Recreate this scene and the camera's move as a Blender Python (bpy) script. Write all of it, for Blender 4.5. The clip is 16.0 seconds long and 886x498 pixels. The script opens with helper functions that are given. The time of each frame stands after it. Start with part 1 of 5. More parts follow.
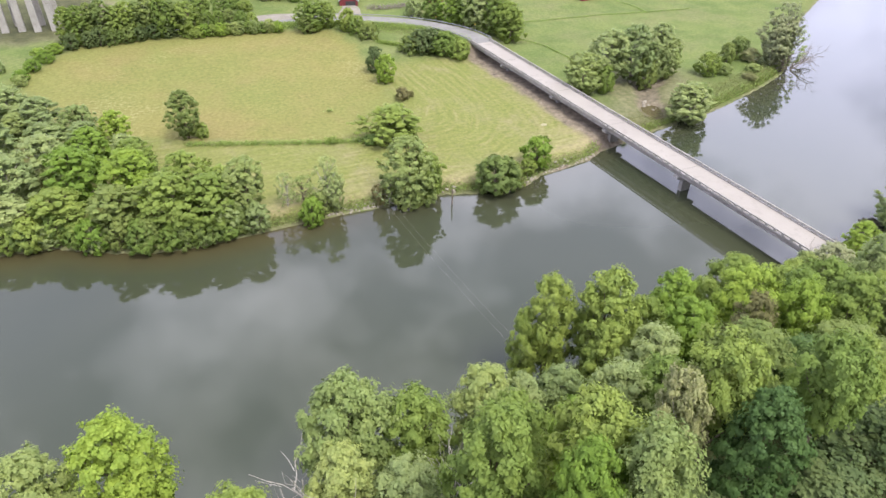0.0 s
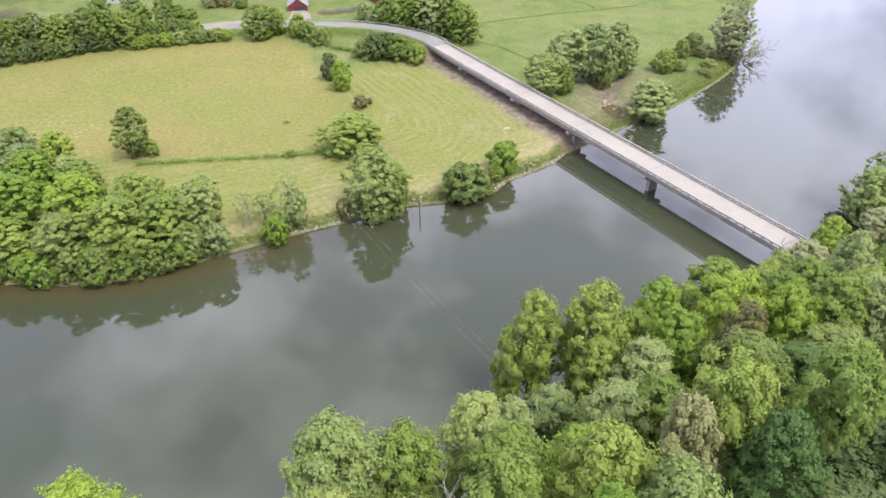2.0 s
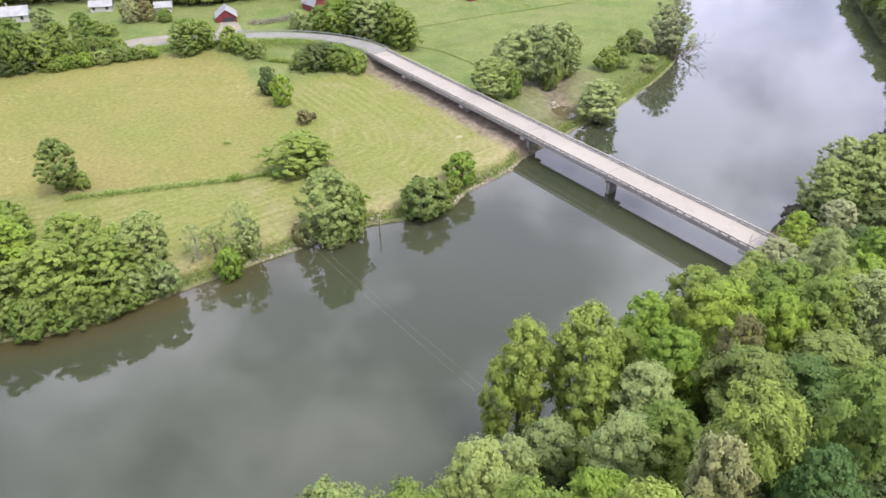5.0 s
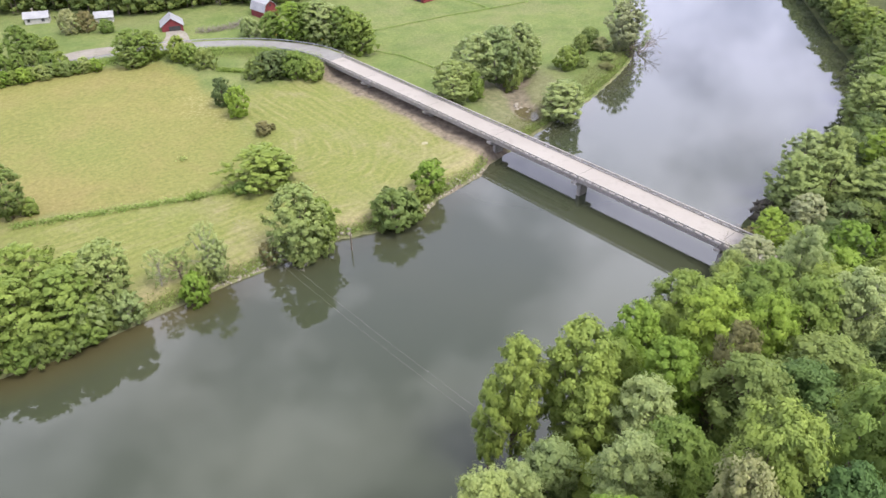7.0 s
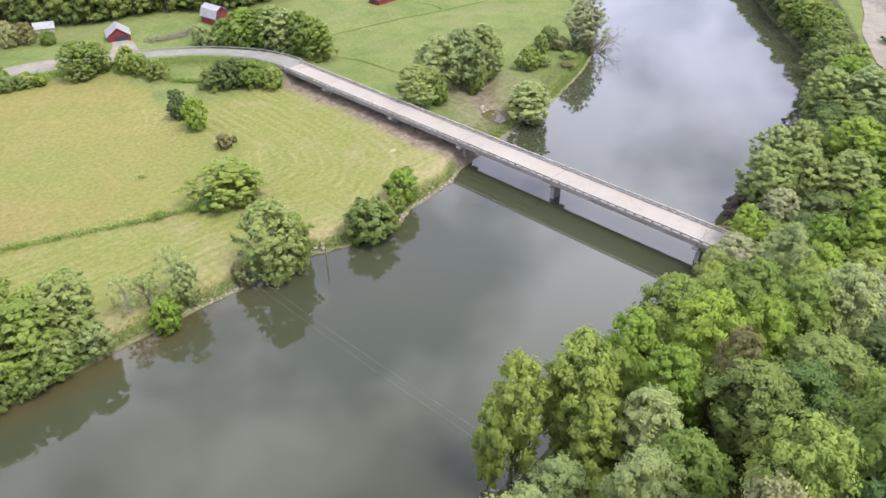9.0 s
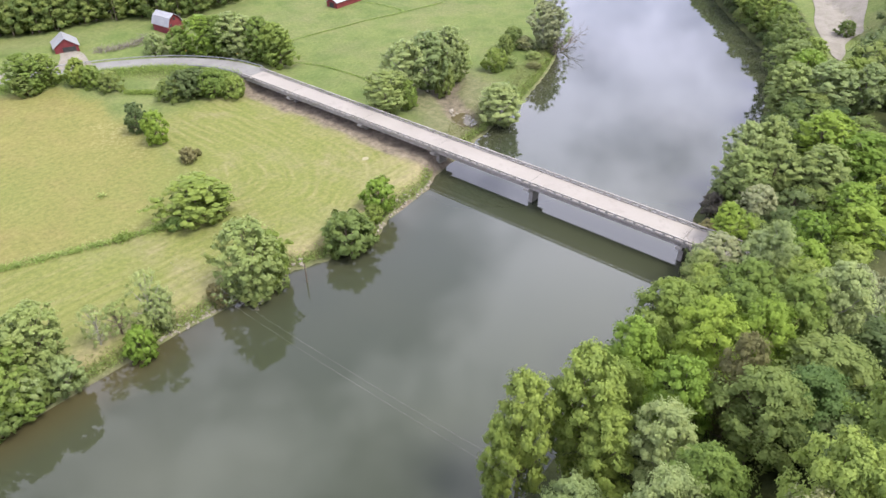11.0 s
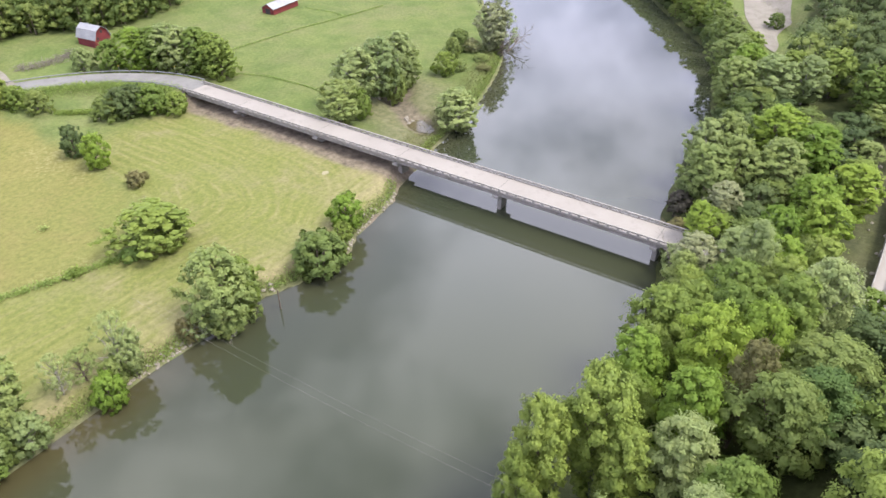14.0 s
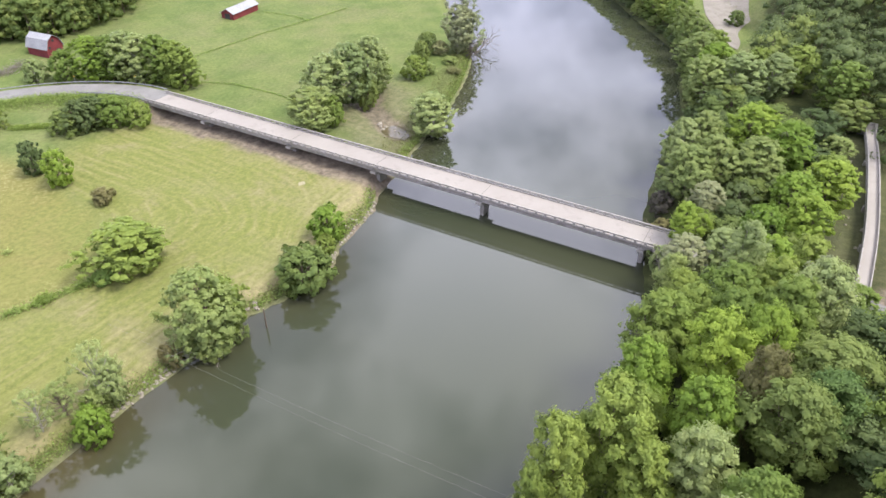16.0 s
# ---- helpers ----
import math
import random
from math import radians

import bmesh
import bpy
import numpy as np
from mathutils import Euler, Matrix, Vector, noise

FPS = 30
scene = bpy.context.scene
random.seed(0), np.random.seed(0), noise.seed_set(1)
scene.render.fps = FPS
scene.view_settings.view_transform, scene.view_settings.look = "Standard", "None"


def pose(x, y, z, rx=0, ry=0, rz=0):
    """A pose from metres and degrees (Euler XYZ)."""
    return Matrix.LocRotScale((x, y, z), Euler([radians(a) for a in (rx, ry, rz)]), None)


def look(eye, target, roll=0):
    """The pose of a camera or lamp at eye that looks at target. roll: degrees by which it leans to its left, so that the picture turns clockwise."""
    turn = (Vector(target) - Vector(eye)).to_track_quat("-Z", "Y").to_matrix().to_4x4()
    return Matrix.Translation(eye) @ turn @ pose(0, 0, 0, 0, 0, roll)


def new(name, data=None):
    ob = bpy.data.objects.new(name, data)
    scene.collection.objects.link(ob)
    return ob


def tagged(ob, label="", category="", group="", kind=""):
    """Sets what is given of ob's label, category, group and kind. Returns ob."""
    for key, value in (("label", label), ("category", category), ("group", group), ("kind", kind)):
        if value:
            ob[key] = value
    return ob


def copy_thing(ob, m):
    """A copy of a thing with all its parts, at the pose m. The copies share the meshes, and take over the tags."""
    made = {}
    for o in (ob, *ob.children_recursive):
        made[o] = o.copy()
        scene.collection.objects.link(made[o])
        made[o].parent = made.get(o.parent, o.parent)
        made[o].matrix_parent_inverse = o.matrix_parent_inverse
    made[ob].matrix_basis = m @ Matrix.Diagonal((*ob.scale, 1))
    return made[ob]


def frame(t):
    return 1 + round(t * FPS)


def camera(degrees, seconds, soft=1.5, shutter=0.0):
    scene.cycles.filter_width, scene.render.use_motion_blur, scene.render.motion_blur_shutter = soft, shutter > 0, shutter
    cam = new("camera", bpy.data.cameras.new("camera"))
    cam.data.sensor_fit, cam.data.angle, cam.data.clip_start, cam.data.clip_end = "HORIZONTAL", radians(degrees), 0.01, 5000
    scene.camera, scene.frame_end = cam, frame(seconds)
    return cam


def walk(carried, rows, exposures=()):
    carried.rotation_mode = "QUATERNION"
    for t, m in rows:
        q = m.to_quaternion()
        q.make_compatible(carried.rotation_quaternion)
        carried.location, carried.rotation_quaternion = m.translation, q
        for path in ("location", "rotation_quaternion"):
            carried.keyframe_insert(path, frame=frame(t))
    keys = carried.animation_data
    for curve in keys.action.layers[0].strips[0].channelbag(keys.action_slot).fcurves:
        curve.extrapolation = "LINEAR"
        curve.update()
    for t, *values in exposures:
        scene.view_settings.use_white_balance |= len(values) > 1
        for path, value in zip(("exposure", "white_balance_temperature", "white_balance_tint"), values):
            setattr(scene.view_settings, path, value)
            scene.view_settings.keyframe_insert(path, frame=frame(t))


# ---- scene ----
EXPOSURES = [(0, 0.61), (16, 0.61)]
cam = camera(67.11, 16.0, soft=1.55)
walk(cam, [
    (0, look((-115.93, -102.30, 81.06), (-79.61, -28.72, 23.90), 0.84)),
    (0.5, look((-115.97, -100.82, 81.06), (-78.15, -28.03, 23.88), 0.82)),
    (1, look((-116.02, -99.34, 81.07), (-76.80, -27.30, 23.87), 0.77)),
    (1.5, look((-116.06, -97.84, 81.09), (-75.35, -26.65, 23.86), 0.71)),
    (2, look((-116.10, -96.34, 81.12), (-74.18, -25.88, 23.86), 0.64)),
    (2.5, look((-116.13, -94.85, 81.14), (-72.92, -25.18, 23.88), 0.56)),
    (3, look((-116.17, -93.37, 81.17), (-71.82, -24.44, 23.89), 0.49)),
    (3.5, look((-116.22, -91.90, 81.20), (-70.73, -23.71, 23.91), 0.42)),
    (4, look((-116.28, -90.43, 81.23), (-69.57, -23.09, 23.93), 0.32)),
    (6.5, look((-116.65, -83.03, 81.44), (-63.61, -20.73, 23.95), 0.02)),
    (7, look((-116.76, -81.60, 81.52), (-62.49, -20.40, 23.99), -0.00)),
    (7.5, look((-116.88, -80.16, 81.60), (-61.41, -20.09, 24.02), -0.03)),
    (8, look((-117.00, -78.70, 81.65), (-60.26, -19.87, 24.03), -0.05)),
    (8.5, look((-117.13, -77.22, 81.69), (-59.27, -19.54, 24.03), -0.04)),
    (9, look((-117.27, -75.73, 81.72), (-58.43, -19.08, 24.02), -0.05)),
    (11.5, look((-117.82, -68.00, 81.97), (-54.00, -17.28, 24.05), 0.03)),
    (12, look((-117.99, -66.49, 82.11), (-53.20, -17.08, 24.13), 0.10)),
    (12.5, look((-118.16, -64.97, 82.25), (-52.28, -17.06, 24.25), 0.14)),
    (13, look((-118.33, -63.45, 82.38), (-51.62, -16.75, 24.34), 0.16)),
    (13.5, look((-118.50, -61.89, 82.48), (-50.98, -16.40, 24.42), 0.23)),
    (14, look((-118.64, -60.31, 82.57), (-50.30, -16.12, 24.46), 0.31)),
    (14.5, look((-118.74, -58.70, 82.64), (-49.59, -15.86, 24.50), 0.39)),
    (15, look((-118.79, -57.09, 82.72), (-48.89, -15.49, 24.57), 0.48)),
    (15.5, look((-118.80, -55.48, 82.81), (-48.16, -15.18, 24.61), 0.60)),
    (16, look((-118.76, -53.85, 82.90), (-47.37, -14.92, 24.70), 0.72)),
], EXPOSURES)

# ---------------------------------------------------------------- light
world = bpy.data.worlds.new("sky")
scene.world = world
world.use_nodes = True
wt = world.node_tree
wt.nodes.clear()
SUN_ELEV, SUN_ROT = radians(60), radians(166)
sky = wt.nodes.new("ShaderNodeTexSky")
sky.sky_type = 'NISHITA'
sky.sun_disc = False
sky.sun_elevation, sky.sun_rotation = SUN_ELEV, SUN_ROT
sky_bg = wt.nodes.new("ShaderNodeBackground")
sky_bg.inputs[1].default_value = 0.10
wt.links.new(sky.outputs[0], sky_bg.inputs[0])
cloud_bg = wt.nodes.new("ShaderNodeBackground")
tex = wt.nodes.new("ShaderNodeTexCoord")
mapn = wt.nodes.new("ShaderNodeMapping")
mapn.inputs['Scale'].default_value = (1.0, 1.0, 1.5)
mapn.inputs['Location'].default_value = (3.1, 1.7, 0.4)
cl = wt.nodes.new("ShaderNodeTexNoise")
cl.inputs['Scale'].default_value = 2.5
cl.inputs['Detail'].default_value = 7
cl.inputs['Roughness'].default_value = 0.58
shade = wt.nodes.new("ShaderNodeValToRGB")
for el, (p, c) in zip(shade.color_ramp.elements, ((0.42, (0.43, 0.44, 0.60)), (0.59, (1.24, 1.24, 1.44)))):
    el.position, el.color = p, (*c, 1)
sepz = wt.nodes.new("ShaderNodeSeparateXYZ")
height = wt.nodes.new("ShaderNodeValToRGB")   # an overcast sky, its thin clouds brightest low down
el = height.color_ramp.elements
for _ in range(3):
    el.new(0.5)
for e, (p, c) in zip(el, ((0.0, (0.53, 0.54, 0.60)), (0.30, (0.60, 0.60, 0.70)), (0.58, (0.81, 0.81, 0.84)), (0.76, (0.57, 0.57, 0.53)), (1.0, (0.50, 0.50, 0.46)))):
    e.position, e.color = p, (*c, 1)
cloud_bg.inputs[1].default_value = 2.45
tint = wt.nodes.new("ShaderNodeMix")
tint.data_type, tint.blend_type = 'RGBA', 'MULTIPLY'
tint.inputs[0].default_value = 1.0
mixw = wt.nodes.new("ShaderNodeMixShader")
mixw.inputs[0].default_value = 0.85
wout = wt.nodes.new("ShaderNodeOutputWorld")
wt.links.new(tex.outputs['Generated'], mapn.inputs[0])
wt.links.new(mapn.outputs[0], cl.inputs['Vector'])
wt.links.new(cl.outputs[0], shade.inputs[0])
wt.links.new(tex.outputs['Generated'], sepz.inputs[0])
wt.links.new(sepz.outputs['Z'], height.inputs[0])
wt.links.new(shade.outputs[0], tint.inputs[6])
wt.links.new(height.outputs[0], tint.inputs[7])
wt.links.new(tint.outputs[2], cloud_bg.inputs[0])
wt.links.new(sky_bg.outputs[0], mixw.inputs[1])
wt.links.new(cloud_bg.outputs[0], mixw.inputs[2])
wt.links.new(mixw.outputs[0], wout.inputs[0])

sun_data = bpy.data.lights.new("sun", 'SUN')
sun_data.energy, sun_data.angle, sun_data.color = 3.0, radians(22), (1.0, 0.95, 0.87)
sun = new("sun", sun_data)
sun.matrix_world = look((0, 0, 0), (-math.sin(SUN_ROT) * math.cos(SUN_ELEV), -math.cos(SUN_ROT) * math.cos(SUN_ELEV), -math.sin(SUN_ELEV)))


# ---------------------------------------------------------------- materials
def nodes_of(name):
    m = bpy.data.materials.new(name)
    m.use_nodes = True
    nt = m.node_tree
    return m, nt, nt.nodes["Principled BSDF"]


def ramp_node(nt, src, stops):
    r = nt.nodes.new("ShaderNodeValToRGB")
    el = r.color_ramp.elements
    while len(el) < len(stops):
        el.new(0.5)
    for e, (p, c) in zip(el, stops):
        e.position, e.color = p, (*c, 1)
    nt.links.new(src, r.inputs[0])
    return r.outputs[0]


def noise_node(nt, scale, detail=4, rough=0.55, coords='Object', stretch=None):
    tc = nt.nodes.new("ShaderNodeTexCoord")
    n = nt.nodes.new("ShaderNodeTexNoise")
    n.inputs['Scale'].default_value, n.inputs['Detail'].default_value, n.inputs['Roughness'].default_value = scale, detail, rough
    if stretch:
        mp = nt.nodes.new("ShaderNodeMapping")
        mp.inputs['Scale'].default_value = stretch
        nt.links.new(tc.outputs[coords], mp.inputs[0])
        nt.links.new(mp.outputs[0], n.inputs['Vector'])
    else:
        nt.links.new(tc.outputs[coords], n.inputs['Vector'])
    return n.outputs[0]


def mix_node(nt, a, b, fac, mode='MIX'):
    m = nt.nodes.new("ShaderNodeMix")
    m.data_type, m.blend_type = 'RGBA', mode
    for sock, v in ((m.inputs[0], fac), (m.inputs[6], a), (m.inputs[7], b)):
        if isinstance(v, (int, float)):
            sock.default_value = v
        elif isinstance(v, tuple):
            sock.default_value = (*v, 1)
        else:
            nt.links.new(v, sock)
    return m.outputs[2]


def bump(nt, bsdf, height, strength, dist):
    b = nt.nodes.new("ShaderNodeBump")
    b.inputs['Strength'].default_value, b.inputs['Distance'].default_value = strength, dist
    nt.links.new(height, b.inputs['Height'])
    nt.links.new(b.outputs[0], bsdf.inputs['Normal'])


def surface(name, c1, c2, big=0.3, fine=6.0, rough=0.85, metal=0.0, relief=0.02, c3=None, grain=1.0):
    """A weathered surface: two tones at a large scale, a third in stains, grain and relief at a small one."""
    m, nt, b = nodes_of(name)
    col = mix_node(nt, c1, c2, ramp_node(nt, noise_node(nt, big), [(0.35, (0, 0, 0)), (0.65, (1, 1, 1))]))
    if c3:
        col = mix_node(nt, col, c3, ramp_node(nt, noise_node(nt, big * 3.1, 6, 0.65), [(0.55, (0, 0, 0)), (0.72, (1, 1, 1))]))
    g = noise_node(nt, fine, 5, 0.65)
    col = mix_node(nt, col, ramp_node(nt, g, [(0.25, (0.72, 0.72, 0.72)), (0.75, (1.2, 1.2, 1.2))]), grain, 'MULTIPLY')
    nt.links.new(col, b.inputs['Base Color'])
    b.inputs['Roughness'].default_value, b.inputs['Metallic'].default_value = rough, metal
    bump(nt, b, g, 0.6, relief)
    return m


def leaf_material(name, dark, light, tip, passing=0.36):
    """Leaves: each clump of its own shade, each tree a little different, light passing through."""
    m, nt, b = nodes_of(name)
    geo = nt.nodes.new("ShaderNodeNewGeometry")
    info = nt.nodes.new("ShaderNodeObjectInfo")
    col = ramp_node(nt, geo.outputs['Random Per Island'], [(0.0, tuple(0.28 * a + 0.72 * b_ for a, b_ in zip(dark, light))), (0.5, light), (1.0, tuple(0.22 * a + 0.78 * b_ for a, b_ in zip(tip, light)))])
    fleck = noise_node(nt, 2.6, 4, 0.65)
    col = mix_node(nt, col, ramp_node(nt, fleck, [(0.32, (0.88, 0.89, 0.90)), (0.68, (1.11, 1.10, 1.06))]), 1.0, 'MULTIPLY')
    patch = noise_node(nt, 0.45, 3, 0.55)
    col = mix_node(nt, col, ramp_node(nt, patch, [(0.3, (0.82, 0.86, 0.86)), (0.7, (1.15, 1.12, 1.06))]), 1.0, 'MULTIPLY')
    hs = nt.nodes.new("ShaderNodeHueSaturation")
    mr = nt.nodes.new("ShaderNodeMapRange")
    mr.inputs['To Min'].default_value, mr.inputs['To Max'].default_value = 0.498, 0.521
    nt.links.new(info.outputs['Random'], mr.inputs[0])
    nt.links.new(mr.outputs[0], hs.inputs['Hue'])
    mv = nt.nodes.new("ShaderNodeMapRange")
    mv.inputs['To Min'].default_value, mv.inputs['To Max'].default_value = 1.18, 0.86
    nt.links.new(info.outputs['Random'], mv.inputs[0])
    nt.links.new(mv.outputs[0], hs.inputs['Value'])
    nt.links.new(col, hs.inputs['Color'])
    b.inputs['Roughness'].default_value = 0.55
    b.inputs['Specular IOR Level'].default_value = 0.15
    nt.links.new(hs.outputs[0], b.inputs['Base Color'])
    tr = nt.nodes.new("ShaderNodeBsdfTranslucent")
    nt.links.new(hs.outputs[0], tr.inputs[0])
    ms = nt.nodes.new("ShaderNodeMixShader")
    ms.inputs[0].default_value = passing
    out = nt.nodes["Material Output"]
    nt.links.new(b.outputs[0], ms.inputs[1])
    nt.links.new(tr.outputs[0], ms.inputs[2])
    nt.links.new(ms.outputs[0], out.inputs[0])
    return m


LEAF = {
    'bright': leaf_material("leaf_bright_green", (0.120, 0.177, 0.033), (0.254, 0.343, 0.060), (0.382, 0.452, 0.092)),
    'mid': leaf_material("leaf_mid_green", (0.121, 0.167, 0.043), (0.240, 0.303, 0.073), (0.362, 0.411, 0.114)),
    'dark': leaf_material("leaf_dark_green", (0.112, 0.155, 0.051), (0.215, 0.263, 0.080), (0.331, 0.364, 0.117)),
    'grey': leaf_material("leaf_grey_green", (0.168, 0.205, 0.080), (0.314, 0.368, 0.151), (0.453, 0.496, 0.244)),
    'olive': leaf_material("leaf_olive_green", (0.148, 0.197, 0.066), (0.307, 0.357, 0.123), (0.499, 0.523, 0.230)),
    'pale': leaf_material("leaf_pale_flowering", (0.150, 0.175, 0.065), (0.285, 0.300, 0.140), (0.560, 0.500, 0.340)),
    # dark green of the far woods; on understorey trees it stands in for shade
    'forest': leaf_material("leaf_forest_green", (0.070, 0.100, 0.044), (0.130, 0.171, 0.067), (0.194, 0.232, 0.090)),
    'straw': leaf_material("grass_straw", (0.150, 0.152, 0.060), (0.235, 0.230, 0.100), (0.320, 0.300, 0.150)),
    'silver': leaf_material("leaf_silver_green", (0.176, 0.196, 0.097), (0.309, 0.329, 0.184), (0.432, 0.442, 0.281)),
    'teal': leaf_material("leaf_deep_green", (0.059, 0.105, 0.034), (0.114, 0.178, 0.055), (0.173, 0.243, 0.081)),
    'weed': leaf_material("leaf_weeds", (0.117, 0.167, 0.044), (0.220, 0.298, 0.081), (0.334, 0.383, 0.147)),
    'snag': leaf_material("leaf_dead_dark", (0.067, 0.064, 0.056), (0.112, 0.101, 0.087), (0.168, 0.146, 0.123)),
    'brown': leaf_material("leaf_dry_brush", (0.126, 0.115, 0.053), (0.234, 0.209, 0.097), (0.342, 0.305, 0.160)),
}
BARK = surface("bark", (0.12, 0.09, 0.065), (0.20, 0.16, 0.12), 0.8, 9, 0.9, relief=0.05)
PALE_BARK = surface("pale_bark", (0.315, 0.285, 0.247), (0.435, 0.405, 0.360), 0.8, 6, 0.85, relief=0.03)
CONCRETE = surface("concrete", (0.328, 0.312, 0.289), (0.421, 0.398, 0.374), 0.25, 5, 0.85, relief=0.01, c3=(0.257, 0.242, 0.218))
DECK = surface("deck_concrete", (0.278, 0.252, 0.228), (0.306, 0.280, 0.254), 0.10, 3, 0.8, relief=0.006, c3=(0.244, 0.218, 0.198), grain=0.2)
OLD_CONCRETE = surface("stained_concrete", (0.265, 0.250, 0.226), (0.359, 0.335, 0.312), 0.5, 5, 0.9, relief=0.015, c3=(0.148, 0.133, 0.117))
DARK_CONCRETE = surface("wet_concrete", (0.07, 0.065, 0.06), (0.12, 0.11, 0.10), 0.8, 5, 0.6, relief=0.015)
ASPHALT = surface("worn_asphalt", (0.172, 0.166, 0.160), (0.216, 0.210, 0.204), 0.15, 8, 0.9, relief=0.01, c3=(0.146, 0.141, 0.136), grain=0.6)
GRAVEL = surface("pale_gravel", (0.205, 0.182, 0.150), (0.262, 0.238, 0.206), 0.2, 9, 0.95, relief=0.03, c3=(0.15, 0.155, 0.075))
STEEL = surface("galvanised_steel", (0.27, 0.275, 0.28), (0.36, 0.365, 0.37), 0.7, 8, 0.5, 0.6, 0.003)
RED_BOARD = surface("red_boards", (0.150, 0.022, 0.030), (0.215, 0.036, 0.042), 0.4, 4, 0.75, relief=0.02)
ROOF_METAL = surface("pale_metal_roof", (0.285, 0.285, 0.305), (0.360, 0.360, 0.380), 0.3, 3, 0.45, 0.15, 0.006)
ROOF_GREY = surface("grey_shingles", (0.255, 0.255, 0.270), (0.345, 0.345, 0.360), 0.4, 5, 0.8, relief=0.02)
WHITE_PAINT = surface("white_paint", (0.420, 0.405, 0.390), (0.520, 0.505, 0.490), 0.5, 4, 0.6, relief=0.005)
# near-black colour that stands for the unlit inside of openings
DARK_INSIDE = surface("dark_opening", (0.03, 0.03, 0.032), (0.05, 0.05, 0.05), 0.5, 4, 0.8)
OLD_WOOD = surface("weathered_wood", (0.160, 0.136, 0.112), (0.256, 0.224, 0.192), 0.6, 7, 0.9, relief=0.02)
STONE = surface("bank_stone", (0.238, 0.210, 0.168), (0.350, 0.315, 0.259), 0.6, 5, 0.9, relief=0.05, c3=(0.182, 0.168, 0.140))
SAND = surface("pale_sand", (0.25, 0.23, 0.13), (0.33, 0.30, 0.19), 0.8, 6, 0.95, relief=0.02)
SIGN_YELLOW = surface("yellow_sign", (0.50, 0.37, 0.06), (0.56, 0.42, 0.08), 1, 5, 0.5)


def water_material():
    m, nt, b = nodes_of("river_water")
    col = mix_node(nt, (0.035, 0.043, 0.026), (0.047, 0.052, 0.031), ramp_node(nt, noise_node(nt, 0.012, 3), [(0.35, (0, 0, 0)), (0.65, (1, 1, 1))]))
    at = nt.nodes.new("ShaderNodeAttribute")
    at.attribute_name = "shallow"
    col = mix_node(nt, col, (0.070, 0.058, 0.026), at.outputs['Fac'])
    nt.links.new(col, b.inputs['Base Color'])
    b.inputs['Roughness'].default_value = 0.035
    b.inputs['IOR'].default_value = 1.64
    n1 = noise_node(nt, 0.55, 4, 0.6, stretch=(1, 1.8, 1))
    bump(nt, b, n1, 0.10, 0.02)
    return m


WATER = water_material()
MUDDY = surface("muddy_water", (0.085, 0.072, 0.038), (0.12, 0.098, 0.052), 0.2, 1.0, 0.1, relief=0.0)
MUDDY.node_tree.nodes["Principled BSDF"].inputs['Specular IOR Level'].default_value = 0.35


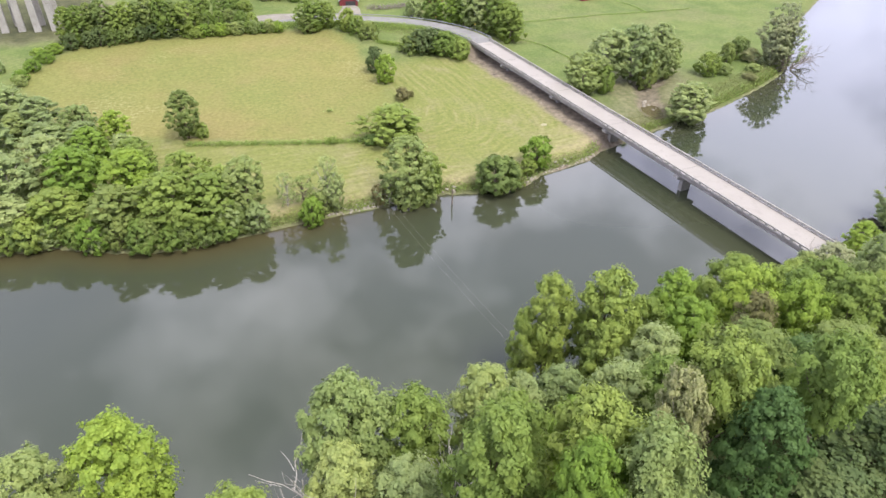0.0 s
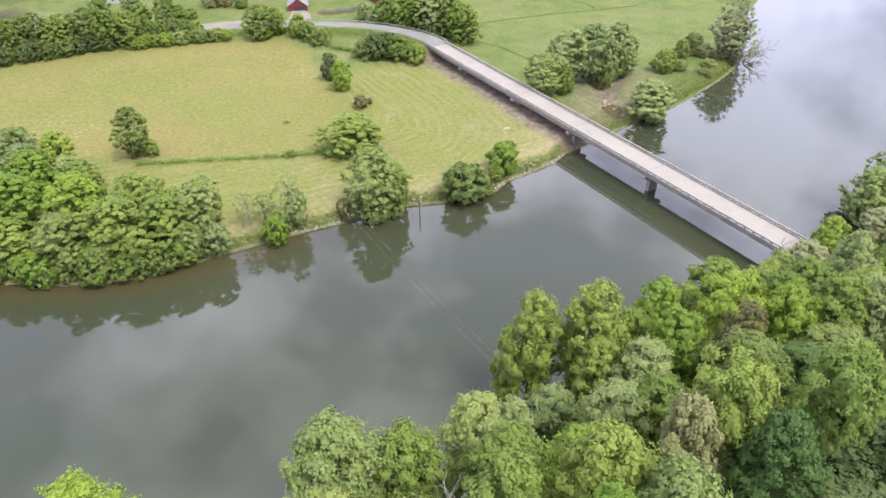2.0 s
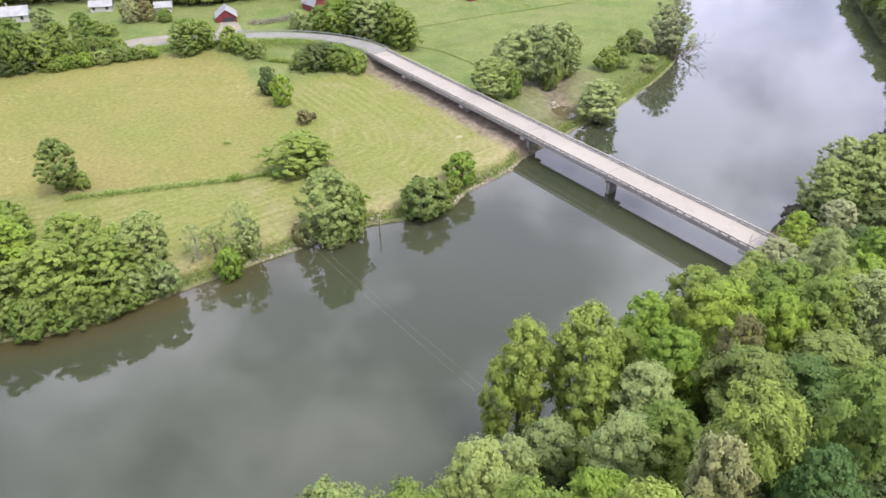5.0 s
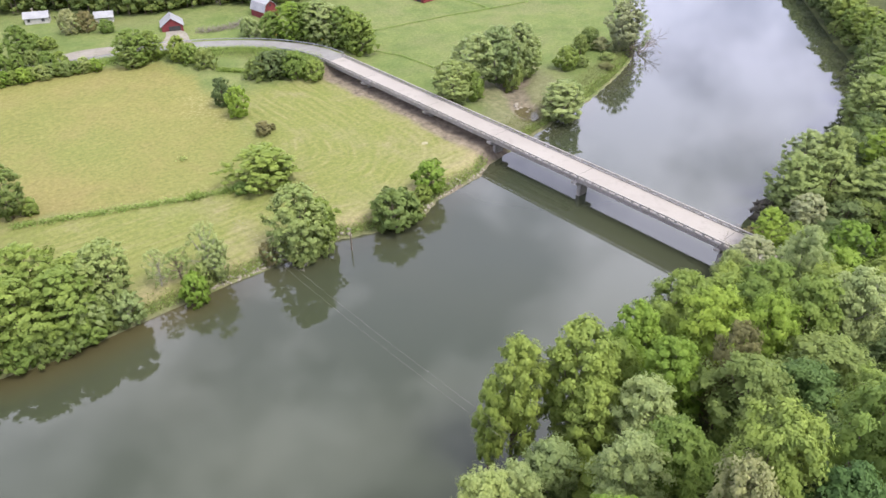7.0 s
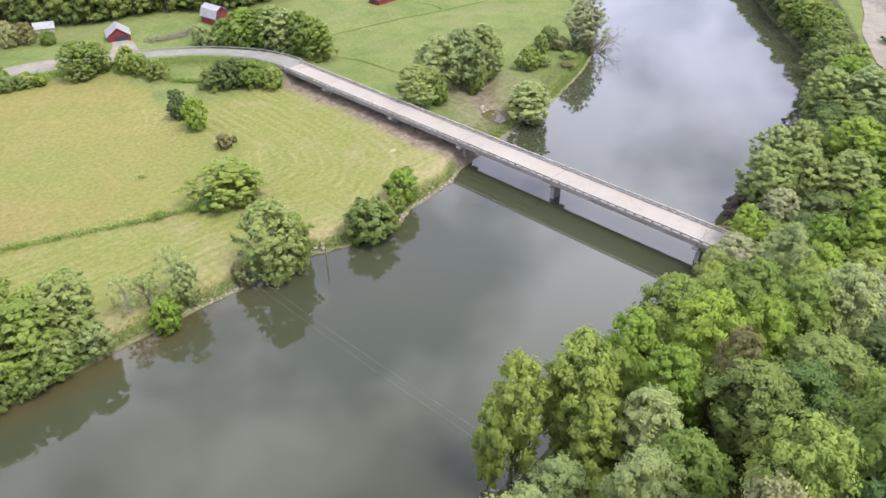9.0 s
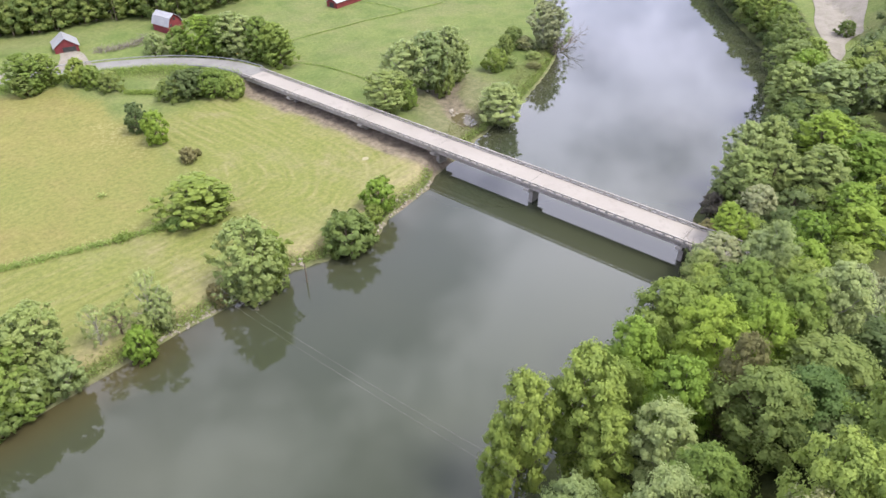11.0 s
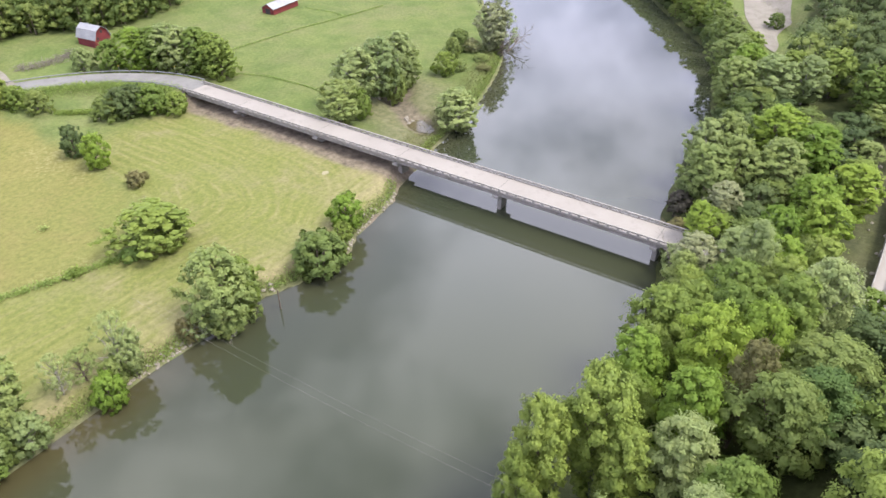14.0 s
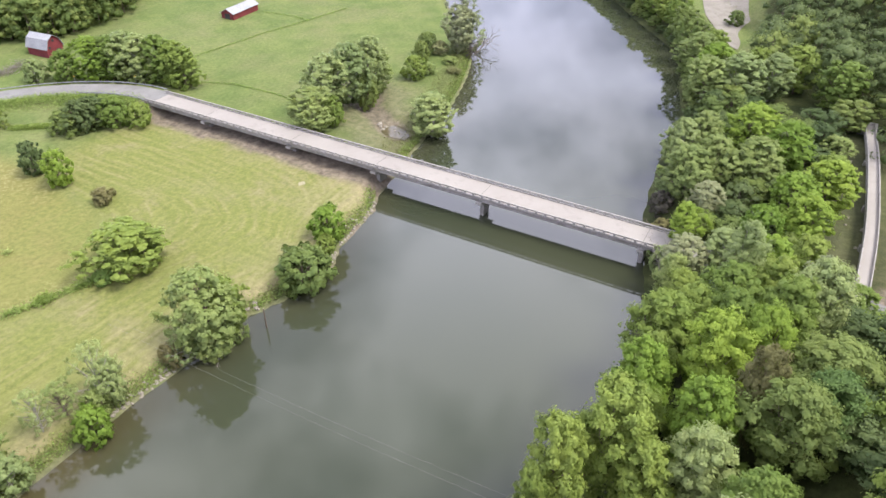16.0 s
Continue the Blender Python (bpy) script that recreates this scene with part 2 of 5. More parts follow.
def ground_material():
    """Hay meadow, mown grass, green pasture, bare soil and forest floor, by the regions of the plan."""
    m, nt, b = nodes_of("ground")

    def attr(n):
        a = nt.nodes.new("ShaderNodeAttribute")
        a.attribute_name = n
        return a

    zone, mow = attr("zone"), attr("mow")
    sep = nt.nodes.new("ShaderNodeSeparateColor")
    nt.links.new(zone.outputs['Color'], sep.inputs[0])
    fine = noise_node(nt, 0.9, 6, 0.75)
    mid = noise_node(nt, 0.11, 5, 0.6)
    large = noise_node(nt, 0.022, 4, 0.55)
    bw = [(0.38, (0, 0, 0)), (0.62, (1, 1, 1))]
    pasture = mix_node(nt, (0.104, 0.143, 0.044), (0.146, 0.178, 0.060), ramp_node(nt, mid, bw))
    pasture = mix_node(nt, pasture, (0.170, 0.174, 0.080), ramp_node(nt, noise_node(nt, 0.05, 5, 0.65), [(0.46, (0, 0, 0)), (0.68, (0.7, 0.7, 0.7))]))
    hay = mix_node(nt, (0.164, 0.178, 0.056), (0.196, 0.185, 0.065), ramp_node(nt, large, bw))
    hay = mix_node(nt, hay, (0.158, 0.164, 0.052), ramp_node(nt, mid, [(0.45, (0, 0, 0)), (0.75, (0.8, 0.8, 0.8))]))
    hay = mix_node(nt, hay, (0.240, 0.202, 0.088), ramp_node(nt, noise_node(nt, 0.35, 6, 0.7, stretch=(0.6, 2.4, 1)), [(0.52, (0, 0, 0)), (0.72, (0.42, 0.42, 0.42))]))
    hay = mix_node(nt, hay, (0.206, 0.174, 0.074), ramp_node(nt, noise_node(nt, 0.045, 5, 0.6), [(0.50, (0, 0, 0)), (0.70, (0.75, 0.75, 0.75))]))
    stems = nt.nodes.new("ShaderNodeMath")
    stems.operation = 'MULTIPLY'
    nt.links.new(ramp_node(nt, noise_node(nt, 0.035, 3, 0.5), [(0.54, (0, 0, 0)), (0.66, (1, 1, 1))]), stems.inputs[0])
    nt.links.new(ramp_node(nt, noise_node(nt, 0.9, 5, 0.7), [(0.50, (0, 0, 0)), (0.66, (0.8, 0.8, 0.8))]), stems.inputs[1])
    hay = mix_node(nt, hay, (0.262, 0.244, 0.122), stems.outputs[0])
    wave = nt.nodes.new("ShaderNodeMath")
    wave.operation = 'MULTIPLY'
    wave.inputs[1].default_value = 2.5
    nt.links.new(mow.outputs['Fac'], wave.inputs[0])
    wob = nt.nodes.new("ShaderNodeMath")
    wob.operation = 'MULTIPLY_ADD'
    wob.inputs[1].default_value = 9.0
    nt.links.new(noise_node(nt, 0.09, 3), wob.inputs[0])
    nt.links.new(wave.outputs[0], wob.inputs[2])
    sn = nt.nodes.new("ShaderNodeMath")
    sn.operation = 'SINE'
    nt.links.new(wob.outputs[0], sn.inputs[0])
    mr = nt.nodes.new("ShaderNodeMapRange")
    mr.inputs['From Min'].default_value = -1
    nt.links.new(sn.outputs[0], mr.inputs[0])
    swathe = mix_node(nt, mr.outputs[0], (0.5, 0.5, 0.5), ramp_node(nt, noise_node(nt, 0.05, 3, 0.6), [(0.38, (0.0, 0.0, 0.0)), (0.64, (0.8, 0.8, 0.8))]))
    mown = mix_node(nt, (0.148, 0.164, 0.047), (0.194, 0.200, 0.070), swathe)
    streak_at = nt.nodes.new("ShaderNodeCombineXYZ")
    run = attr("run")
    nt.links.new(mow.outputs['Fac'], streak_at.inputs[0])
    nt.links.new(run.outputs['Fac'], streak_at.inputs[1])
    streak_map = nt.nodes.new("ShaderNodeMapping")
    streak_map.inputs['Scale'].default_value = (0.85, 0.07, 1)
    nt.links.new(streak_at.outputs[0], streak_map.inputs[0])
    streak = nt.nodes.new("ShaderNodeTexNoise")
    streak.inputs['Scale'].default_value, streak.inputs['Detail'].default_value, streak.inputs['Roughness'].default_value = 1.0, 5, 0.65
    nt.links.new(streak_map.outputs[0], streak.inputs['Vector'])
    mown = mix_node(nt, mown, (0.245, 0.222, 0.112), ramp_node(nt, streak.outputs[0], [(0.50, (0, 0, 0)), (0.72, (0.75, 0.75, 0.75))]))
    mown = mix_node(nt, mown, (0.125, 0.150, 0.042), ramp_node(nt, streak.outputs[0], [(0.30, (0.7, 0.7, 0.7)), (0.46, (0, 0, 0))]))
    mown = mix_node(nt, mown, (0.238, 0.208, 0.123), ramp_node(nt, noise_node(nt, 0.06, 6, 0.7), [(0.50, (0, 0, 0)), (0.72, (0.9, 0.9, 0.9))]))
    mown = mix_node(nt, mown, (0.158, 0.178, 0.052), ramp_node(nt, mid, [(0.42, (0, 0, 0)), (0.66, (0.75, 0.75, 0.75))]))
    edge = nt.nodes.new("ShaderNodeMapRange")
    edge.inputs['From Min'].default_value, edge.inputs['From Max'].default_value = 16.0, 3.0
    nt.links.new(mow.outputs['Fac'], edge.inputs[0])
    straw = nt.nodes.new("ShaderNodeMath")
    straw.operation = 'MULTIPLY'
    nt.links.new(edge.outputs[0], straw.inputs[0])
    nt.links.new(ramp_node(nt, noise_node(nt, 0.22, 5, 0.65, stretch=(0.35, 1.6, 1)), [(0.38, (0, 0, 0)), (0.56, (0.85, 0.85, 0.85))]), straw.inputs[1])
    mown = mix_node(nt, mown, (0.290, 0.245, 0.150), straw.outputs[0])
    soil = mix_node(nt, (0.120, 0.097, 0.078), (0.235, 0.195, 0.155), ramp_node(nt, noise_node(nt, 0.4, 6, 0.7), bw))
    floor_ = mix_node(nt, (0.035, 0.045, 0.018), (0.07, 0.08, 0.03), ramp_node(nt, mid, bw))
    col = mix_node(nt, pasture, hay, sep.outputs[0])
    col = mix_node(nt, col, mown, sep.outputs[1])
    col = mix_node(nt, col, soil, sep.outputs[2])
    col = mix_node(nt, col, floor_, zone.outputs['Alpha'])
    col = mix_node(nt, col, ramp_node(nt, fine, [(0.28, (0.66, 0.69, 0.64)), (0.72, (1.30, 1.27, 1.24))]), 1.0, 'MULTIPLY')
    nt.links.new(col, b.inputs['Base Color'])
    b.inputs['Roughness'].default_value = 0.95
    b.inputs['Specular IOR Level'].default_value = 0.15
    bump(nt, b, fine, 0.7, 0.25)
    return m


GROUND = ground_material()


# ---------------------------------------------------------------- building helpers
def mesh_object(name, bm, mat):
    me = bpy.data.meshes.new(name)
    bm.to_mesh(me)
    bm.free()
    if mat:
        me.materials.append(mat)
    return new(name, me)


def part(name, bm, mat, parent, label=""):
    ob = mesh_object(name, bm, mat)
    ob.parent = parent
    if label:
        ob["label"] = label
    return ob


def thing(name, at, label, category, group="", kind="", turn=0.0):
    e = new(name)
    e.matrix_world = pose(*at, 0, 0, turn)
    e.empty_display_size = 0.5
    return tagged(e, label, category, group, kind)


def add_box(bm, lo, hi, bevel=0.0, m=None):
    r = bmesh.ops.create_cube(bm, size=1)
    mat = Matrix.Translation([(a + b) / 2 for a, b in zip(lo, hi)]) @ Matrix.Diagonal([b - a for a, b in zip(lo, hi)] + [1])
    bmesh.ops.transform(bm, verts=r['verts'], matrix=(m @ mat) if m else mat)
    if bevel:
        es = list({e for v in r['verts'] for e in v.link_edges})
        bmesh.ops.bevel(bm, geom=es, offset=bevel, segments=1, affect='EDGES', clamp_overlap=True)
    return bm


def box_bm(lo, hi, bevel=0.0):
    return add_box(bmesh.new(), lo, hi, bevel)


def prism_bm(outline, axis, a, b):
    """An outline in the plane across the axis, drawn out from a to b."""
    bm = bmesh.new()
    def at(u, v, w):
        return {'x': (w, u, v), 'y': (u, w, v), 'z': (u, v, w)}[axis]
    v0 = [bm.verts.new(at(u, v, a)) for u, v in outline]
    v1 = [bm.verts.new(at(u, v, b)) for u, v in outline]
    bm.faces.new(v0[::-1])
    bm.faces.new(v1)
    n = len(outline)
    for i in range(n):
        bm.faces.new((v0[i], v0[(i + 1) % n], v1[(i + 1) % n], v1[i]))
    bmesh.ops.recalc_face_normals(bm, faces=bm.faces)
    return bm


def tube(bm, pts, radii, sides=6):
    """A tapering tube along points."""
    rings = []
    for i, p in enumerate(pts):
        d = (Vector(pts[min(i + 1, len(pts) - 1)]) - Vector(pts[max(i - 1, 0)])).normalized()
        a = d.orthogonal().normalized()
        b = d.cross(a)
        rings.append([bm.verts.new(Vector(p) + (a * math.cos(k * math.tau / sides) + b * math.sin(k * math.tau / sides)) * radii[i]) for k in range(sides)])
    for r0, r1 in zip(rings, rings[1:]):
        for k in range(sides):
            bm.faces.new((r0[k], r0[(k + 1) % sides], r1[(k + 1) % sides], r1[k]))
    bm.faces.new(rings[-1])
    bm.faces.new(rings[0][::-1])
    return bm


def smooth(a, b, v):
    t = np.clip((np.asarray(v, float) - a) / (b - a), 0, 1)
    return t * t * (3 - 2 * t)


# ---------------------------------------------------------------- lie of the land
FAR_X = [-2500, -400, -220, -150, -138, -127, -117, -108, -98, -77, -62, -54, -46, -34, -28, -12, -5, 7, 18, 41, 65, 80, 91, 101, 123, 150, 186, 300, 2500]
FAR_Y = [300, 95, 55, 38, 36, 29, 25, 24.3, 24.2, 23.7, 22.8, 22.4, 19.5, 18, 20.8, 22.6, 25.9, 27.5, 30, 33.5, 39.8, 45, 50, 56, 74, 93, 113, 200, 1500]
NEAR_X = [-2500, -400, -220, -130, -100, -70, -40, -12, 0, 15, 32, 58, 80, 104, 128, 145, 160, 186, 300, 2500]
NEAR_Y = [250, 10, -40, -46, -46, -43, -42, -40.5, -37, -32.5, -30, -27.5, -26.5, -20, -14.5, -4, 8, 26, 105, 1400]


def far_shore(x):
    return np.interp(x, FAR_X, FAR_Y)


def near_shore(x):
    return np.interp(x, NEAR_X, NEAR_Y)


ROAD = [(0.9, 104, 5.84), (0.7, 110, 5.8), (-0.4, 117, 5.7), (-3.2, 125, 5.5), (-8, 134, 5.2), (-15, 142.5, 4.9), (-25, 150.5, 4.7), (-37, 157.5, 4.5), (-50, 162.5, 4.4), (-62, 165.5, 4.3), (-80, 167.5, 4.2), (-100, 169.5, 4.2), (-116, 171.5, 4.2)]


def seg_dist(x, y, pts):
    """The distance to a line through points, and the height along it."""
    best = np.full(np.shape(x), 1e9)
    hz = np.zeros(np.shape(x))
    for (x0, y0, z0), (x1, y1, z1) in zip(pts, pts[1:]):
        dx, dy = x1 - x0, y1 - y0
        t = np.clip(((x - x0) * dx + (y - y0) * dy) / (dx * dx + dy * dy), 0, 1)
        d = np.hypot(x - x0 - t * dx, y - y0 - t * dy)
        hz = np.where(d < best, z0 + t * (z1 - z0), hz)
        best = np.minimum(best, d)
    return best, hz


RAMP = [(-14, -74.2, 7.6), (-2, -74.9, 8), (11, -75.6, 8), (19, -75.9, 8), (29, -76, 8), (43.5, -75.8, 8), (58, -75.4, 8), (78, -74.2, 8)]


INLET = [(21.5, 36.5, 0), (24.5, 41.0, 0), (28.0, 47.5, 0), (34.0, 55.5, 0), (40.0, 59.0, 0)]


def land(x, y):
    x, y = np.asarray(x, float), np.asarray(y, float)
    df, dn = y - far_shore(x), near_shore(x) - y
    # far side: bank, flat fields, slow rise to the farm
    zf = -2.5 + 2.5 * smooth(-7, 0, df) + 2.3 * smooth(0, 4.5, df) + 1.6 * smooth(70, 170, df) + 6 * smooth(190, 330, df) + 60 * smooth(300, 900, df)
    rd, rz = seg_dist(x, y, ROAD)
    zf = np.where(df > 3, zf + (np.maximum(rz - 0.12, zf) - zf) * (1 - smooth(4.6, 9.5, rd)) * smooth(100, 108, y), zf)
    # the inlet above the bridge
    zf = zf - 1.5 * (1 - smooth(1.5, 6.5, seg_dist(x, y, INLET)[0])) * smooth(0, 4, df)
    # near side: a steep wooded slope, a flat shelf by the bridge's end, a hill farther on
    steep = 0.9 * smooth(0, 3, dn) + 0.54 * np.maximum(dn - 2, 0)
    steep = np.minimum(steep, 24 + 0.30 * (dn - 45).clip(0))
    shelf = 4.6 * smooth(0, 9, dn) + 0.02 * dn.clip(0)
    hill = 3.2 * smooth(0, 8, dn) + 0.5 * (dn - 52).clip(0)
    w1, w2 = smooth(-38, -8, x), smooth(70, 110, x)
    zn = -2.5 + 2.5 * smooth(-7, 0, dn) + np.where(dn > 0, (steep * (1 - w1) + shelf * w1) * (1 - w2) + hill * w2, 0)
    zn = zn + 0.45 * (-y - 92).clip(0) * w1 * (1 - w2)
    return np.maximum(zf, zn)


def ground_at(x, y):
    return float(land(x, y))


HAY = [(-150, 140), (-140, 112), (-122, 82), (-104, 71), (-90, 64.5), (-72, 57), (-60, 53), (-51, 58), (-47, 70), (-44, 84), (-41, 96), (-40, 118), (-38, 128), (-42, 148), (-62, 155), (-92, 161), (-128, 166), (-138, 152)]


def inside(x, y, poly):
    c = np.zeros(np.shape(x), bool)
    for (x0, y0), (x1, y1) in zip(poly, poly[1:] + poly[:1]):
        if y0 != y1:
            c ^= ((y0 > y) != (y1 > y)) & (x < (x1 - x0) * (y - y0) / (y1 - y0) + x0)
    return c


def rim(x, y, poly):
    p3 = [(a, b, 0) for a, b in poly + poly[:1]]
    return seg_dist(x, y, p3)[0]


def build_ground():
    far_steps = [300, 420, 600, 900, 1400, 2500]
    xs = np.array([-v for v in far_steps[::-1]] + list(np.arange(-235, 236, 1.5)) + far_steps)
    ys = np.array([-v for v in far_steps[::-1]] + list(np.arange(-150, 275, 1.5)) + far_steps)
    gx, gy = np.meshgrid(xs, ys)
    gx, gy = gx.ravel(), gy.ravel()
    gz = land(gx, gy)
    rough = np.array([noise.noise((a * 0.11, b * 0.11, 0.0)) + 0.5 * noise.noise((a * 0.33, b * 0.33, 4.0)) for a, b in zip(gx, gy)])
    gz = gz + np.where(gz > 0.4, 0.14 * rough, 0.05 * rough)
    nx, ny = len(xs), len(ys)
    idx = np.arange(nx * ny).reshape(ny, nx)
    quads = np.stack([idx[:-1, :-1], idx[:-1, 1:], idx[1:, 1:], idx[1:, :-1]], -1).reshape(-1, 4)
    me = bpy.data.meshes.new("ground")
    me.vertices.add(nx * ny)
    me.vertices.foreach_set("co", np.stack([gx, gy, gz], -1).ravel())
    me.loops.add(quads.size)
    me.loops.foreach_set("vertex_index", quads.ravel())
    me.polygons.add(len(quads))
    me.polygons.foreach_set("loop_start", np.arange(0, quads.size, 4))
    me.update(calc_edges=True)
    me.polygons.foreach_set("use_smooth", np.ones(len(quads), bool))
    # regions
    df, dn = gy - far_shore(gx), near_shore(gx) - gy
    wob = 1.6 * rough
    hd = rim(gx, gy, HAY)
    hs = np.where(inside(gx, gy, HAY), hd, -hd) + 1.6 * wob
    hay = smooth(-2.5, 3.0, hs)
    mown = smooth(0.5, 3, df + wob * 0.5) * (gx < 2) * (gx > -200) * (1 - hay) * (1 - smooth(100, 112, gy + wob)) * (df > 0)
    under = (1 - smooth(4.4, 6.4, np.abs(gx + 1.7) + 1.3 * wob)) * smooth(24, 27, gy) * (1 - smooth(104, 108, gy))
    inlet = 1 - smooth(2.6, 5.2, seg_dist(gx, gy, INLET)[0] + 1.1 * wob)
    inlet = np.maximum(inlet, 0.50 * (1 - smooth(8, 20, seg_dist(gx, gy, INLET)[0] + 3 * wob)))
    rubble = 0.9 * (1 - smooth(24, 36, np.hypot(gx + 143, gy - 205) + 2 * wob))
    shore = (1 - smooth(0.1, 0.9, df + 0.7 * wob)) * (df > -8) * np.where((gx > -44) & (gx < -4), 1.0, 0.55)
    ravine = np.clip((-66 - gy - wob) / 3, 0, 1) * np.clip((gy + wob + 92) / 3, 0, 1)
    ravine = ravine * smooth(-6, 0, gx) * (1 - smooth(72, 84, gx))
    yard = (np.hypot(gx + 4, (gy + 82)) < 9 + wob)
    soil = np.clip(np.maximum.reduce([under, inlet * 0.9, shore, ravine * 0.6, yard * 1.0, rubble]), 0, 1)
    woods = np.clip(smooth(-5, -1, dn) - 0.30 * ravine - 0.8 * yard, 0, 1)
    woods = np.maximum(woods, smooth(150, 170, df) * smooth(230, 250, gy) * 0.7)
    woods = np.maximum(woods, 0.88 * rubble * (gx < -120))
    lot = inside(gx, gy, [(130, -38), (145, -37), (178, -36), (230, -30), (230, 15), (200, 0), (165, -16), (138, -28)])
    woods = np.where(lot, 0.0, woods)
    ca = me.color_attributes.new("zone", 'FLOAT_COLOR', 'POINT')
    ca.data.foreach_set("color", np.stack([hay, mown, soil, woods], -1).astype(np.float32).ravel())
    # swaths run along the bank and curve up beside the bridge
    sa, sb = np.clip(df, -20, 200), np.clip(2 - gx, -20, 200) * 0.9
    swath = -9.0 * np.log(np.exp(-sa / 9.0) + np.exp(-sb / 9.0)) + 3.0
    mw = me.attributes.new("mow", 'FLOAT', 'POINT')
    mw.data.foreach_set("value", swath.astype(np.float32))
    rn = me.attributes.new("run", 'FLOAT', 'POINT')
    rn.data.foreach_set("value", (sa - sb).astype(np.float32))
    me.materials.append(GROUND)
    tagged(new("ground", me), "river valley ground with hay meadow, mown grass and wooded slope", "ground", kind="structure")


build_ground()


def build_water():
    xs = np.concatenate([[-2400, -900, -450, -300], np.arange(-230, 232, 3.0), [320, 480, 900, 2400]])
    ts = np.linspace(0, 1, 28)
    verts, sh = [], []
    for x in xs:
        a, b = float(near_shore(x)) - 3.0, float(far_shore(x)) + 3.0
        for t in ts:
            y = a + (b - a) * t
            verts.append((x, y, 0))
            d = min(abs(y - far_shore(x)), 99)
            sh.append(float(1 - smooth(0.0, 10.0, d)) * (0.25 + 0.6 * float(1 - smooth(-92, -68, x))))
    n = len(ts)
    faces = [(i * n + j, i * n + j + n, i * n + j + n + 1, i * n + j + 1) for i in range(len(xs) - 1) for j in range(n - 1)]
    me = bpy.data.meshes.new("water")
    me.from_pydata(verts, [], faces)
    a = me.attributes.new("shallow", 'FLOAT', 'POINT')
    a.data.foreach_set("value", sh)
    me.materials.append(WATER)
    tagged(new("water", me), "calm grey-green river reflecting clouds", "river", kind="structure")
    bm = bmesh.new()
    ring = [bm.verts.new((23.4 + 1.1 * math.sin(a) + 3.0 * math.cos(a) * (1 + 0.15 * math.sin(3 * a)), 39.2 + 5.2 * math.sin(a) * (1 + 0.12 * math.cos(2 * a)), 1.12)) for a in np.linspace(0, math.tau, 30)[:-1]]
    bm.faces.new(ring)
    tagged(mesh_object("puddle_water", bm, MUDDY), "shallow brown pool in the muddy inlet", "pool", kind="structure")


build_water()


# ---------------------------------------------------------------- roads
def offset_line(pts, off):
    out = []
    for i, p in enumerate(pts):
        a, b = Vector(pts[max(i - 1, 0)][:2]), Vector(pts[min(i + 1, len(pts) - 1)][:2])
        d = (b - a).normalized()
        out.append((p[0] - d.y * off, p[1] + d.x * off, p[2]))
    return out


def refine(pts, n):
    """More points on a smooth line through the given ones."""
    out = []
    for i in range(len(pts) - 1):
        p0, p1, p2, p3 = (np.array(pts[min(max(k, 0), len(pts) - 1)], float) for k in (i - 1, i, i + 1, i + 2))
        for t in np.linspace(0, 1, n, endpoint=False):
            out.append(tuple(0.5 * (2 * p1 + (p2 - p0) * t + (2 * p0 - 5 * p1 + 4 * p2 - p3) * t ** 2 + (3 * p1 - p0 - 3 * p2 + p3) * t ** 3)))
    out.append(tuple(pts[-1]))
    return out


def ribbon(bm, pts, o0, o1, z0, z1):
    """A slab along a line, between two sideways offsets and two heights over it."""
    a, b = offset_line(pts, o0), offset_line(pts, o1)
    rows = [[bm.verts.new((p[0], p[1], p[2] + z)) for p, z in ((pa, z1), (pb, z1), (pb, z0), (pa, z0))] for pa, pb in zip(a, b)]
    for r0, r1 in zip(rows, rows[1:]):
        for k in range(4):
            bm.faces.new((r0[k], r0[(k + 1) % 4], r1[(k + 1) % 4], r1[k]))
    bm.faces.new(rows[0])
    bm.faces.new(rows[-1][::-1])
    bmesh.ops.recalc_face_normals(bm, faces=bm.faces)
    return bm


road_line = refine(ROAD, 5)
bm = ribbon(bmesh.new(), road_line, -3.9, 3.9, -0.3, 0.02)
tagged(mesh_object("road", bm, ASPHALT), "pale worn asphalt road curving away from the bridge", "road", kind="structure")
bm = ribbon(bmesh.new(), [(0.9, -47, 5.82), (1.0, -56, 5.95), (-1, -66, 6.4), (-6, -80, 7), (-10, -100, 9)], -3.6, 3.6, -0.3, 0.02)
tagged(mesh_object("road_south", bm, ASPHALT), "pale road leaving the bridge under trees", "road", kind="structure")


def flat_patch(name, outline, mat, label, lift=0.06, step=3.0):
    """A patch that lies on the ground."""
    bm = bmesh.new()
    pts = [(x, y, 0) for x, y in outline + outline[:1]]
    ring = [p for p in refine(pts, 4)[:-1]]
    bm.faces.new([bm.verts.new(p) for p in ring])
    bmesh.ops.triangulate(bm, faces=bm.faces)
    for _ in range(3):
        long = [e for e in bm.edges if e.calc_length() > step]
        if not long:
            break
        bmesh.ops.subdivide_edges(bm, edges=long, cuts=1)
        bmesh.ops.triangulate(bm, faces=[f for f in bm.faces if len(f.verts) > 3])
    for v in bm.verts:
        v.co.z = ground_at(v.co.x, v.co.y) + lift
    return tagged(mesh_object(name, bm, mat), label, "pavement", kind="structure")


